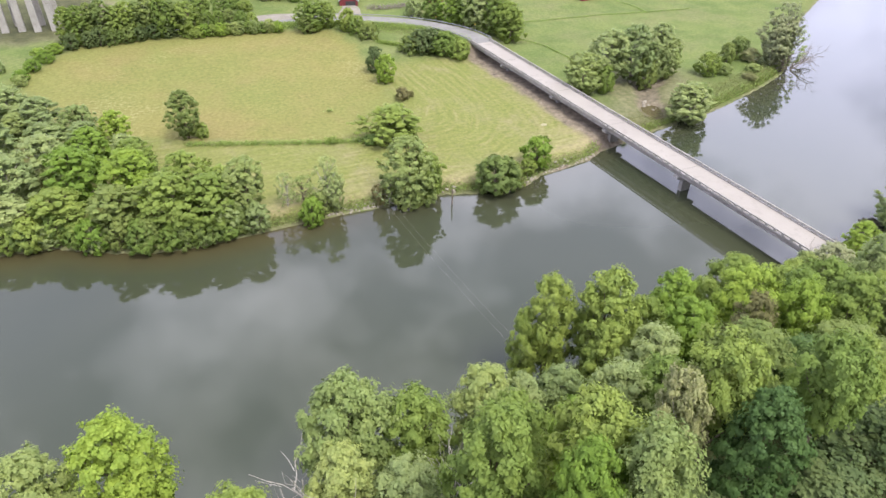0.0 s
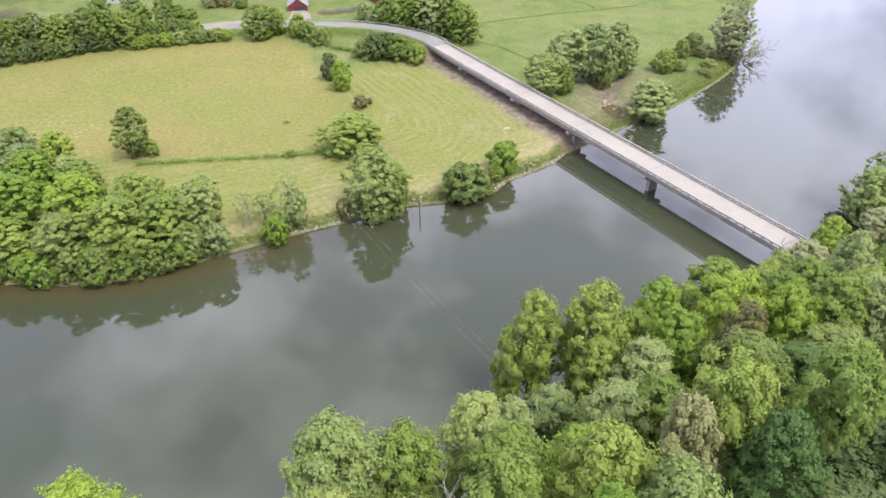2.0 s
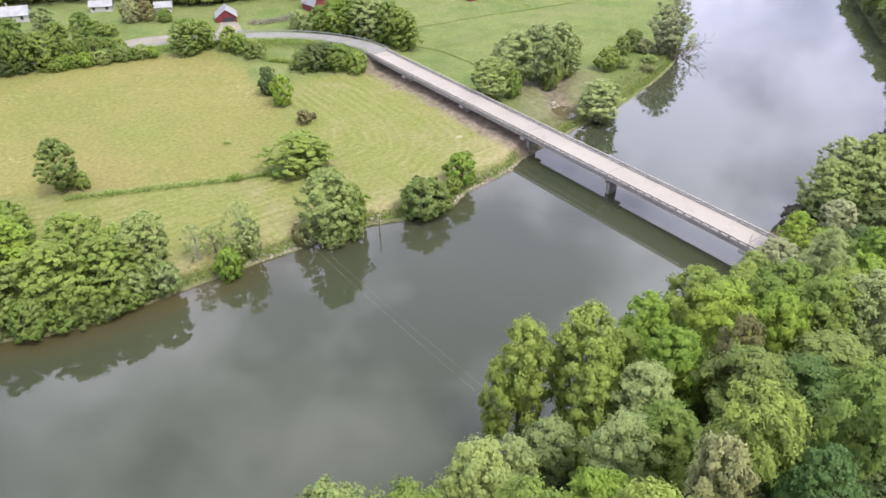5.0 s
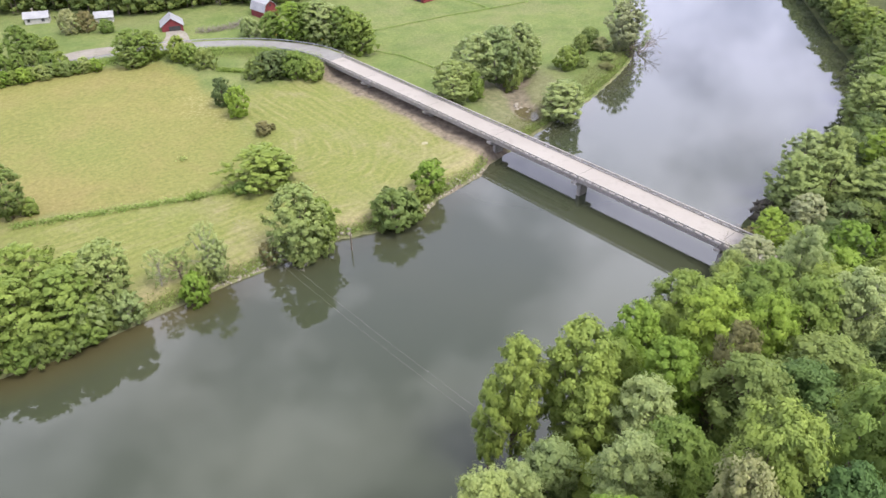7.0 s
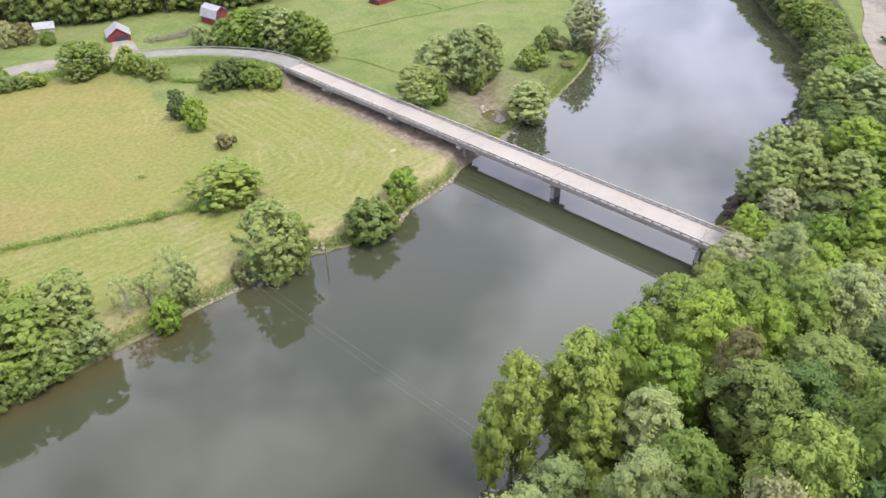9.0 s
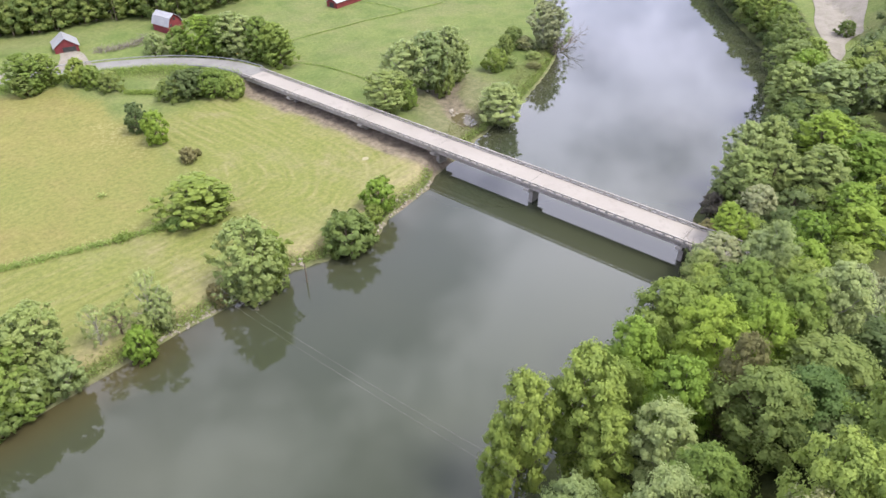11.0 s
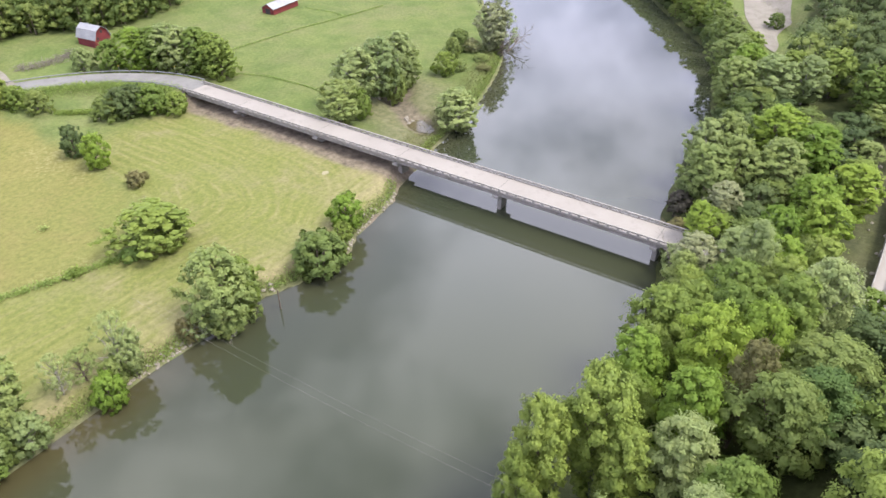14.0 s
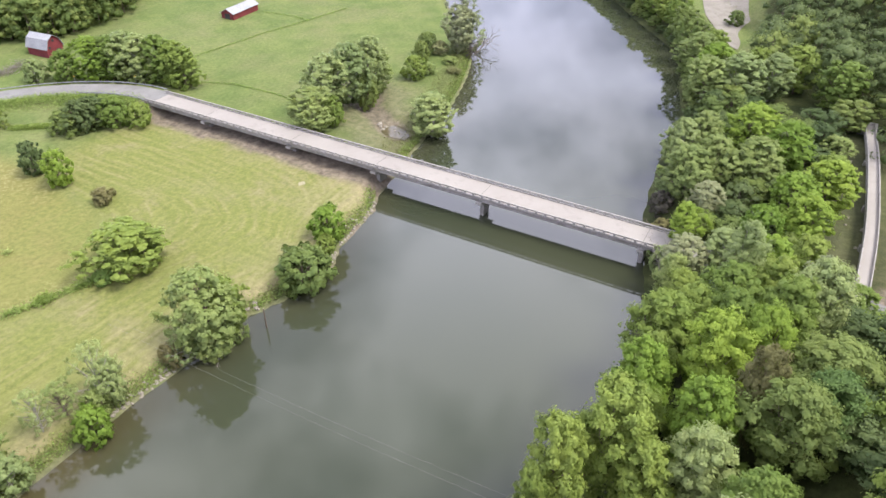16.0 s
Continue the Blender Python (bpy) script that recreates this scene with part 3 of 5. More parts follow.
flat_patch("pavement_1", [(-37, 160), (-30, 170), (-26, 178), (-22, 172), (-25, 160), (-28, 153)], GRAVEL, "gravel drive up to the small red barn", 0.2)
flat_patch("pavement_2", [(-50, 163), (-64, 166), (-72, 172), (-60, 175), (-48, 171)], GRAVEL, "pale gravel pull-off beside the road", 0.25)
flat_patch("pavement_5", [(-14.6, 42.2), (-13.4, 43.2), (-12.2, 42.4), (-13.2, 41.5)], SAND, "small bare sandy patch in the mown grass", 0.12)
flat_patch("pavement_3", [(137, -32.5), (141, -29.0), (155, -22.5), (175, -14), (198, -8), (225, 0), (228, -16), (207, -24), (186, -28.5), (176, -31), (168, -30), (156, -29.5), (146, -32)], GRAVEL, "pale gravel car park in the woods", 0.25)
flat_patch("pavement_4", [(-3, -80), (12, -82), (30, -86), (60, -88), (60, -92), (30, -91), (10, -88), (-5, -86)], ASPHALT, "grey lane passing below the trail bridge", 0.15)


# ---------------------------------------------------------------- the road bridge
def build_bridge():
    cx, hw, z = 0.4, 3.65, 5.82
    y0, y1 = -46.0, 106.0
    br = thing("road_bridge", (cx, 0, 0), "long pale concrete girder bridge over the river", "bridge")
    joints = [y0, -36.2, 0.4, 28.6, 54.6, 84.2, y1]
    for a, b in zip(joints, joints[1:]):
        part("deck_span", box_bm((-hw, a + 0.02, z - 0.28), (hw, b - 0.02, z), 0.03), DECK, br, "pale sunlit concrete deck slab")
        for gx_ in (-2.9, -0.97, 0.97, 2.9):
            part("girder", prism_bm([(gx_ - 0.25, z - 1.25), (gx_ + 0.25, z - 1.25), (gx_ + 0.25, z - 1.05), (gx_ + 0.12, z - 0.95), (gx_ + 0.12, z - 0.5), (gx_ + 0.3, z - 0.28), (gx_ - 0.3, z - 0.28), (gx_ - 0.12, z - 0.5), (gx_ - 0.12, z - 0.95), (gx_ - 0.25, z - 1.05)], 'y', a + 0.1, b - 0.1), OLD_CONCRETE, br)
        for s in (-1, 1):
            part("curb", box_bm((min(s * hw, s * (hw - 0.42)), a + 0.02, z), (max(s * hw, s * (hw - 0.42)), b - 0.02, z + 0.2), 0.02), OLD_CONCRETE, br)
            part("rail", box_bm((min(s * (hw - 0.03), s * (hw - 0.33)), a + 0.03, z + 0.56), (max(s * (hw - 0.03), s * (hw - 0.33)), b - 0.03, z + 0.88), 0.03), OLD_CONCRETE, br, "grey concrete top rail")
    post = None
    for s in (-1, 1):
        n = int((y1 - y0) / 2.15)
        for i in range(n + 1):
            y = y0 + 0.4 + i * 2.15
            if y > y1 - 0.2:
                continue
            if post is None:
                post = part("rail_post", box_bm((-0.14, -0.26, 0.2), (0.14, 0.26, 0.57)), OLD_CONCRETE, br)
                p = post
            else:
                p = new("rail_post", post.data)
                p.parent = br
            p.location = (s * (hw - 0.18), y, z)
    for y in joints[1:-1]:
        part("expansion_joint", box_bm((-hw + 0.45, y - 0.035, z - 0.02), (hw - 0.45, y + 0.035, z + 0.006)), DARK_CONCRETE, br, "dark expansion joint")
    for y in joints[1:-1]:
        base = min(ground_at(cx, y), ground_at(cx - 2.5, y), 1.0) - 1.5
        pier = part("pier", prism_bm([(-1.5, base), (1.5, base), (1.35, z - 2.4), (-1.35, z - 2.4)], 'y', y - 0.5, y + 0.5), OLD_CONCRETE, br, "stained concrete pier stem")
        part("pier_cap", prism_bm([(-3.75, z - 1.26), (-3.75, z - 1.75), (-3.55, z - 1.95), (-1.6, z - 2.7), (1.6, z - 2.7), (3.55, z - 1.95), (3.75, z - 1.75), (3.75, z - 1.26)], 'y', y - 0.7, y + 0.7), CONCRETE, pier, "concrete hammerhead cap")
    for y, d in ((y0, -1), (y1, 1)):
        part("abutment", box_bm((-hw, min(y, y + d * 1.5), ground_at(cx, y) - 3.5), (hw, max(y, y + d * 1.5), z - 0.3), 0.05), OLD_CONCRETE, br)
        for s in (-1, 1):
            part("wing_wall", prism_bm([(y - d * 0.5, z - 0.3), (y - d * 0.5, z - 4.5), (y + d * 5, z - 2.2), (y + d * 5, z - 0.3)], 'x', min(s * hw, s * (hw - 0.4)), max(s * hw, s * (hw - 0.4))), OLD_CONCRETE, br)
    return br


build_bridge()


def build_guard_rail(line, name, label):
    g = thing(name, line[0], label, "guard rail", "guard rails on the bridge approach")
    o = Vector(line[0])
    loc = [tuple(Vector(p) - o) for p in line]
    bm = bmesh.new()
    prof = [(0.0, 0.45), (0.05, 0.52), (0.0, 0.6), (0.05, 0.68), (0.0, 0.76)]
    rows = []
    for i, p in enumerate(loc):
        d = (Vector(loc[min(i + 1, len(loc) - 1)]) - Vector(loc[max(i - 1, 0)])).normalized()
        nrm = Vector((-d.y, d.x, 0))
        rows.append([bm.verts.new(Vector(p) + nrm * (u - 0.02) + Vector((0, 0, v))) for u, v in prof] + [bm.verts.new(Vector(p) + nrm * (u - 0.05) + Vector((0, 0, v))) for u, v in prof[::-1]])
    k = len(rows[0])
    for r0, r1 in zip(rows, rows[1:]):
        for j in range(k):
            bm.faces.new((r0[j], r0[(j + 1) % k], r1[(j + 1) % k], r1[j]))
    part("rail", bm, STEEL, g, "galvanised steel beam")
    pm = None
    for p in loc[::2]:
        if pm is None:
            q = part("post", box_bm((-0.08, -0.08, -0.5), (0.08, 0.08, 0.74)), OLD_WOOD, g)
            pm = q.data
        else:
            q = new("post", pm)
            q.parent = g
        q.location = p


rail_pts = [p for p in road_line if -46 < p[0] and p[1] > 105]
build_guard_rail(offset_line(rail_pts, -4.25), "guard_rail", "galvanised steel guard rail along the outer curve of the road")
build_guard_rail(offset_line(rail_pts[:16], 4.25), "guard_rail", "short galvanised guard rail beside the bridge approach")


def road_marker(x, y, z):
    m = thing("marker_post", (x, y, ground_at(x, y)), "small yellow road marker on a thin post", "road sign", "road markers on the curve")
    h = z - ground_at(x, y)
    part("post", tube(bmesh.new(), [(0, 0, -0.3), (0, 0, h + 1.4)], [0.04, 0.04]), STEEL, m)
    part("plate", prism_bm([(0, h + 0.95), (0.3, h + 1.25), (0, h + 1.55), (-0.3, h + 1.25)], 'y', -0.06, -0.04), SIGN_YELLOW, m, "yellow diamond plate")


for x, y, z in ((6.6, 121.5, 5.6), (-1.8, 138.5, 5.0)):
    road_marker(x, y, z)


# ---------------------------------------------------------------- the trail bridge
def build_trail_bridge():
    line = refine(RAMP, 5)
    o = Vector(line[0])
    loc = [tuple(Vector(p) - o) for p in line]
    t = thing("trail_bridge", tuple(o), "narrow curved concrete bridge with solid parapets", "bridge")
    part("deck", ribbon(bmesh.new(), loc, -1.05, 1.05, -0.5, 0.0), DECK, t)
    for s in (-1, 1):
        a, b = sorted((s * 1.05, s * 1.25))
        part("parapet", ribbon(bmesh.new(), loc, a, b, -0.7, 0.75), OLD_CONCRETE, t, "grey concrete parapet")
        a, b = sorted((s * 0.55, s * 0.9))
        part("girder", ribbon(bmesh.new(), loc, a, b, -1.3, -0.5), OLD_CONCRETE, t)
    for i in (6, 14, 22, 30):
        p = loc[i]
        g = ground_at(p[0] + o.x, p[1] + o.y) - o.z - 1
        part("pier", box_bm((p[0] - 0.5, p[1] - 1.4, g), (p[0] + 0.5, p[1] + 1.4, p[2] - 1.28), 0.06), OLD_CONCRETE, t)
    part("abutment", box_bm((-3, -2.2, ground_at(o.x, o.y) - o.z - 2), (0.2, 2.2, -0.5), 0.1), OLD_CONCRETE, t)
    p = loc[-1]
    part("abutment", box_bm((p[0] - 0.2, p[1] - 2.2, ground_at(p[0] + o.x, p[1] + o.y) - o.z - 2), (p[0] + 4, p[1] + 2.2, p[2] - 0.5), 0.1), OLD_CONCRETE, t)


build_trail_bridge()


def build_fence(pts, label, rails=3, h=1.2, mat=OLD_WOOD):
    x0, y0 = pts[0]
    z0 = ground_at(x0, y0)
    f = thing("rail_fence", (x0, y0, z0), label, "fence")
    pos = []
    for (ax, ay), (bx, by) in zip(pts, pts[1:]):
        n = max(1, int(math.hypot(bx - ax, by - ay) / 2.6))
        pos += [(ax + (bx - ax) * i / n, ay + (by - ay) * i / n) for i in range(n)]
    pos.append(pts[-1])
    pos = [(x - x0, y - y0, ground_at(x, y) - z0) for x, y in pos]
    pm = None
    for p in pos:
        if pm is None:
            q = part("post", box_bm((-0.08, -0.08, -0.4), (0.08, 0.08, h)), mat, f)
            pm = q.data
        else:
            q = new("post", pm)
            q.parent = f
        q.location = p
    for k in range(rails):
        z = h * (k + 0.8) / (rails + 0.1)
        for a, b in zip(pos, pos[1:]):
            part("rail", tube(bmesh.new(), [(a[0], a[1], a[2] + z), (b[0], b[1], b[2] + z)], [0.06, 0.06], 4), mat, f)


build_fence([(-6, -78), (-1, -79.5), (4, -81)], "weathered grey wooden rail fence by the trail")


# ---------------------------------------------------------------- farm buildings
def gable_outline(w, eave, ridge, gambrel):
    if gambrel:
        return [(-w / 2, 0), (w / 2, 0), (w / 2, eave), (w * 0.33, eave + (ridge - eave) * 0.65), (0, ridge), (-w * 0.33, eave + (ridge - eave) * 0.65), (-w / 2, eave)]
    return [(-w / 2, 0), (w / 2, 0), (w / 2, eave), (0, ridge), (-w / 2, eave)]


def build_house(name, at, turn, w, l, eave, ridge, walls, roof, label, category, gambrel=False, openings=(), chimney=False):
    """Walls drawn out along y with a roof of overhanging slabs, doors and windows set in the walls."""
    x, y = at
    h = thing(name, (x, y, ground_at(x, y) - 0.05), label, category, turn=turn)
    out = gable_outline(w, eave, ridge, gambrel)
    part("wall", prism_bm([(u, v - (0.6 if v == 0 else 0)) for u, v in out], 'y', -l / 2, l / 2), walls, h)
    slope = out[2:]
    th, over = 0.16, 0.45
    n = len(slope)
    for k in range(n - 1):
        (u0, v0), (u1, v1) = slope[k], slope[k + 1]
        d = Vector((u1 - u0, v1 - v0)).normalized()
        e0 = over if k == 0 else 0.0
        e1 = over if k == n - 2 else 0.0
        a, b = (u0 - d.x * e0, v0 - d.y * e0), (u1 + d.x * e1, v1 + d.y * e1)
        nx_, ny_ = d.y, -d.x
        part("roof", prism_bm([(a[0] + nx_ * 0.02, a[1] + ny_ * 0.02), (b[0] + nx_ * 0.02, b[1] + ny_ * 0.02), (b[0] + nx_ * th, b[1] + ny_ * th), (a[0] + nx_ * th, a[1] + ny_ * th)], 'y', -l / 2 - over, l / 2 + over), roof, h)
    for kind, face, u, v, ww, hh in openings:
        e = 0.05
        if face in 'sn':
            yy = -l / 2 if face == 's' else l / 2
            lo, hi = (u - ww / 2, yy - e, v), (u + ww / 2, yy + e, v + hh)
        else:
            xx = -w / 2 if face == 'w' else w / 2
            lo, hi = (xx - e, u - ww / 2, v), (xx + e, u + ww / 2, v + hh)
        # no hole is cut: a dark panel paints the shade inside openings and windows
        o = part(kind, box_bm(lo, hi, 0.01), DARK_INSIDE if kind != "door" else WHITE_PAINT, h)
        if kind == "window":
            fr = bmesh.new()
            if face in 'sn':
                yy = -l / 2 if face == 's' else l / 2
                for a, b in (((u - ww / 2 - .1, yy - .07, v - .1), (u + ww / 2 + .1, yy + .07, v)), ((u - ww / 2 - .1, yy - .07, v + hh), (u + ww / 2 + .1, yy + .07, v + hh + .1))):
                    add_box(fr, a, b)
            else:
                xx = -w / 2 if face == 'w' else w / 2
                for a, b in (((xx - .07, u - ww / 2 - .1, v - .1), (xx + .07, u + ww / 2 + .1, v)), ((xx - .07, u - ww / 2 - .1, v + hh), (xx + .07, u + ww / 2 + .1, v + hh + .1))):
                    add_box(fr, a, b)
            part("frame", fr, WHITE_PAINT, o)
    if chimney:
        part("chimney", box_bm((w * 0.12, l * 0.1, ridge - 1.0), (w * 0.12 + 0.7, l * 0.1 + 0.7, ridge + 1.1), 0.03), STONE, h)
    return h


build_house("barn", (-23.5, 179), -20, 7.6, 8.5, 2.1, 4.8, RED_BOARD, ROOF_METAL, "small red board barn with a pale metal gable roof", "barn", openings=[("door_opening", 's', 0.8, 0, 4.2, 1.9)])
build_house("barn", (11.5, 171), 6, 6.4, 9.0, 3.0, 6.8, RED_BOARD, ROOF_METAL, "red gambrel barn with a pale metal roof", "barn", gambrel=True, openings=[("loft_window", 's', 0, 4.6, 0.8, 0.9), ("loft_window", 's', -1.9, 2.6, 0.7, 0.8), ("door_opening", 's', 1.3, 0, 1.8, 2.1)])
build_house("shed", (81, 149), -84, 5.6, 16.0, 2.4, 4.0, RED_BOARD, ROOF_METAL, "long low red shed with a pale metal roof", "shed", openings=[("door_opening", 's', 0, 0, 2.4, 2.2)])
build_house("house", (-91, 226), 70, 7.0, 11.5, 2.8, 5.4, WHITE_PAINT, ROOF_GREY, "white farmhouse with a grey shingle roof", "house", openings=[("window", 'w', -3.6, 1.0, 1.1, 1.4), ("window", 'w', 0.2, 1.0, 1.1, 1.4), ("door", 'w', 3.2, 0.1, 1.0, 2.05), ("window", 's', 0, 1.0, 1.1, 1.4)], chimney=True)
build_house("house", (-59.5, 221), 66, 5.0, 8.4, 2.3, 4.0, WHITE_PAINT, ROOF_METAL, "low white house with a pale roof", "house", openings=[("window", 'w', -2.3, 0.8, 1.1, 1.1), ("door", 'w', 0.4, 0.1, 1.0, 2.0), ("window", 'w', 2.7, 0.8, 1.1, 1.1), ("window", 's', 0, 0.9, 1.2, 1.2)], chimney=True)
build_house("house", (-39.5, 205), 66, 4.6, 6.4, 2.2, 3.8, WHITE_PAINT, ROOF_METAL, "small white outbuilding with a pale roof", "house", openings=[("door", 'w', 0.5, 0.1, 1.0, 2.0)])


def build_viaduct():
    """Tall concrete legs of a crossing at the field's far corner."""
    v = thing("viaduct", (-144, 189, ground_at(-144, 189)), "tall pale concrete viaduct legs joined by struts", "viaduct")
    for x, y in ((-8.5, 2), (-3.0, 1.2), (2.3, -1.2), (8.0, -2.2), (-4.5, 9), (3.5, 7), (9.5, 5)):
        bm = bmesh.new()
        v0 = [bm.verts.new((x + dx * 1.2, y + dy * 1.2, -2)) for dx, dy in ((-1, -1), (1, -1), (1, 1), (-1, 1))]
        v1 = [bm.verts.new((x * 0.92 + dx * 1.0, y + dy * 1.0, 34)) for dx, dy in ((-1, -1), (1, -1), (1, 1), (-1, 1))]
        bm.faces.new(v0[::-1])
        bm.faces.new(v1)
        for k in range(4):
            bm.faces.new((v0[k], v0[(k + 1) % 4], v1[(k + 1) % 4], v1[k]))
        part("leg", bm, CONCRETE, v)
    for a, b in (((-8.5, 2), (-3.0, 1.2)), ((2.3, -1.2), (8.0, -2.2))):
        part("strut", box_bm((min(a[0], b[0]), min(a[1], b[1]) - 0.7, 15), (max(a[0], b[0]), max(a[1], b[1]) + 0.7, 17), 0.1), CONCRETE, v)
        part("strut", box_bm((min(a[0], b[0]) - 0.6, min(a[1], b[1]) - 0.9, 33), (max(a[0], b[0]) + 0.6, max(a[1], b[1]) + 0.9, 35), 0.1), CONCRETE, v)


build_viaduct()


# ---------------------------------------------------------------- trees
ico = bmesh.new()
bmesh.ops.create_icosphere(ico, subdivisions=1, radius=1)
ico.verts.index_update()
ICO = (np.array([v.co[:] for v in ico.verts]), np.array([[v.index for v in f.verts] for f in ico.faces]))
ico.free()


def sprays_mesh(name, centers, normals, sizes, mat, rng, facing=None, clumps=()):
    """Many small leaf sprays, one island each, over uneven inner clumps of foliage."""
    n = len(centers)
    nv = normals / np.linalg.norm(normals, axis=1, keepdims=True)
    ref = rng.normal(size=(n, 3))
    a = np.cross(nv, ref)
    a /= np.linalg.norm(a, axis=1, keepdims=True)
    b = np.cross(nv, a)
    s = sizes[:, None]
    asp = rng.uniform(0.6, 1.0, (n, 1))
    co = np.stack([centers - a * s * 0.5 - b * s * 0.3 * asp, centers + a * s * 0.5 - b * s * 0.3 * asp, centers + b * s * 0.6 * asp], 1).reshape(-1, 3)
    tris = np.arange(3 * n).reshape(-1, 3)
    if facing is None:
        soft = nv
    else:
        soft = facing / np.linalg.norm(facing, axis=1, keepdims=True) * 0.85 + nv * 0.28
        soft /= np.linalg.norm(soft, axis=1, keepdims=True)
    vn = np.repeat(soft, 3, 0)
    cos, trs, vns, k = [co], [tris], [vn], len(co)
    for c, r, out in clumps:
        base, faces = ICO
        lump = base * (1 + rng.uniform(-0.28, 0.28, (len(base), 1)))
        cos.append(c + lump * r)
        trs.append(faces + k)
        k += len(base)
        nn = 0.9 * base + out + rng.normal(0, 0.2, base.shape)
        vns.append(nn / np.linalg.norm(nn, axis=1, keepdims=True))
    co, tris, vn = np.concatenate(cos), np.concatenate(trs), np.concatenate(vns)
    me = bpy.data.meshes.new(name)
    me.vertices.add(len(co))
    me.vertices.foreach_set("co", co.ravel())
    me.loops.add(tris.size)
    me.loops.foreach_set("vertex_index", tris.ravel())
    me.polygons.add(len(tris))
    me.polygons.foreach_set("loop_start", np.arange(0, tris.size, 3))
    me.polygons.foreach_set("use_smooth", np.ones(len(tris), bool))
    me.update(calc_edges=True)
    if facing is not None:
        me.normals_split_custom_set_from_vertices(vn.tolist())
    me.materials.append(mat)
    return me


SHAPES = {  # height, crown base, crown widest, boughs, bough size, tufts on a bough, leaf sprays in a tuft, spray size
    'round': (15.0, 0.14, 0.56, 80, 0.240, 6, 22, 0.31),
    'tall': (17.0, 0.08, 0.50, 90, 0.235, 6, 22, 0.31),
    'high': (15.0, 0.56, 0.76, 54, 0.230, 6, 22, 0.31),
    'airy': (15.0, 0.04, 0.54, 165, 0.165, 4, 11, 0.37),
    'broad': (13.0, 0.06, 0.54, 130, 0.175, 3, 10, 0.44),
    'full': (14.0, 0.00, 0.46, 165, 0.165, 3, 11, 0.40),
    'bush': (8.0, 0.00, 0.38, 100, 0.185, 2, 11, 0.44),
    'under': (10.0, 0.05, 0.50, 24, 0.34, 6, 11, 0.50),
    'sparse': (13.0, 0.10, 0.55, 64, 0.19, 5, 15, 0.26),
}
R0 = 5.5


def directions(rng, n, low):
    """Even directions over a ball, those under its belly turned up."""
    d = rng.normal(size=(n, 3))
    d /= np.linalg.norm(d, axis=1, keepdims=True)
    d[:, 2] = np.where(d[:, 2] < low, -d[:, 2], d[:, 2])
    return d


def bough(rng, c, size, whole, tufts, leaves, leaf, out, core=0.50, form=0.55):
    """One billow of a crown: a leafy core with tufts of leaf sprays over its top and sides."""
    cs, ns, ss, fs, cores = out
    flat = rng.uniform(0.72, 1.38, 3) * np.array([1.0, 1.0, 0.74])
    for t in directions(rng, tufts, -0.25):
        tr = size * rng.uniform(0.28, 0.70)
        tc = c + t * flat * size * rng.uniform(0.50, 0.95)
        d = directions(rng, leaves, -0.35)
        soft = (1 - form) * (d + t) + form * whole + np.array([0, 0, 0.15])
        cs.append(tc + d * tr * rng.uniform(0.5, 1.18, (leaves, 1)) * np.array([1.0, 1.0, 0.8]))
        ns.append(soft + rng.normal(size=(leaves, 3)) * 0.30)
        ss.append(leaf * rng.uniform(0.6, 1.4, leaves))
        fs.append(soft)
    # sprays close over the core
    d = directions(rng, 2 * leaves, -0.6)
    cs.append(c + d * flat * size * core * rng.uniform(0.9, 1.3, (2 * leaves, 1)))
    ns.append(0.6 * d + 0.5 * whole + rng.normal(size=d.shape) * 0.30)
    ss.append(leaf * rng.uniform(0.9, 1.6, 2 * leaves))
    fs.append((1 - form) * 2 * d + form * whole + np.array([0, 0, 0.15]))
    cores.append((c, size * core * 0.9 * flat, 0.6 * whole))


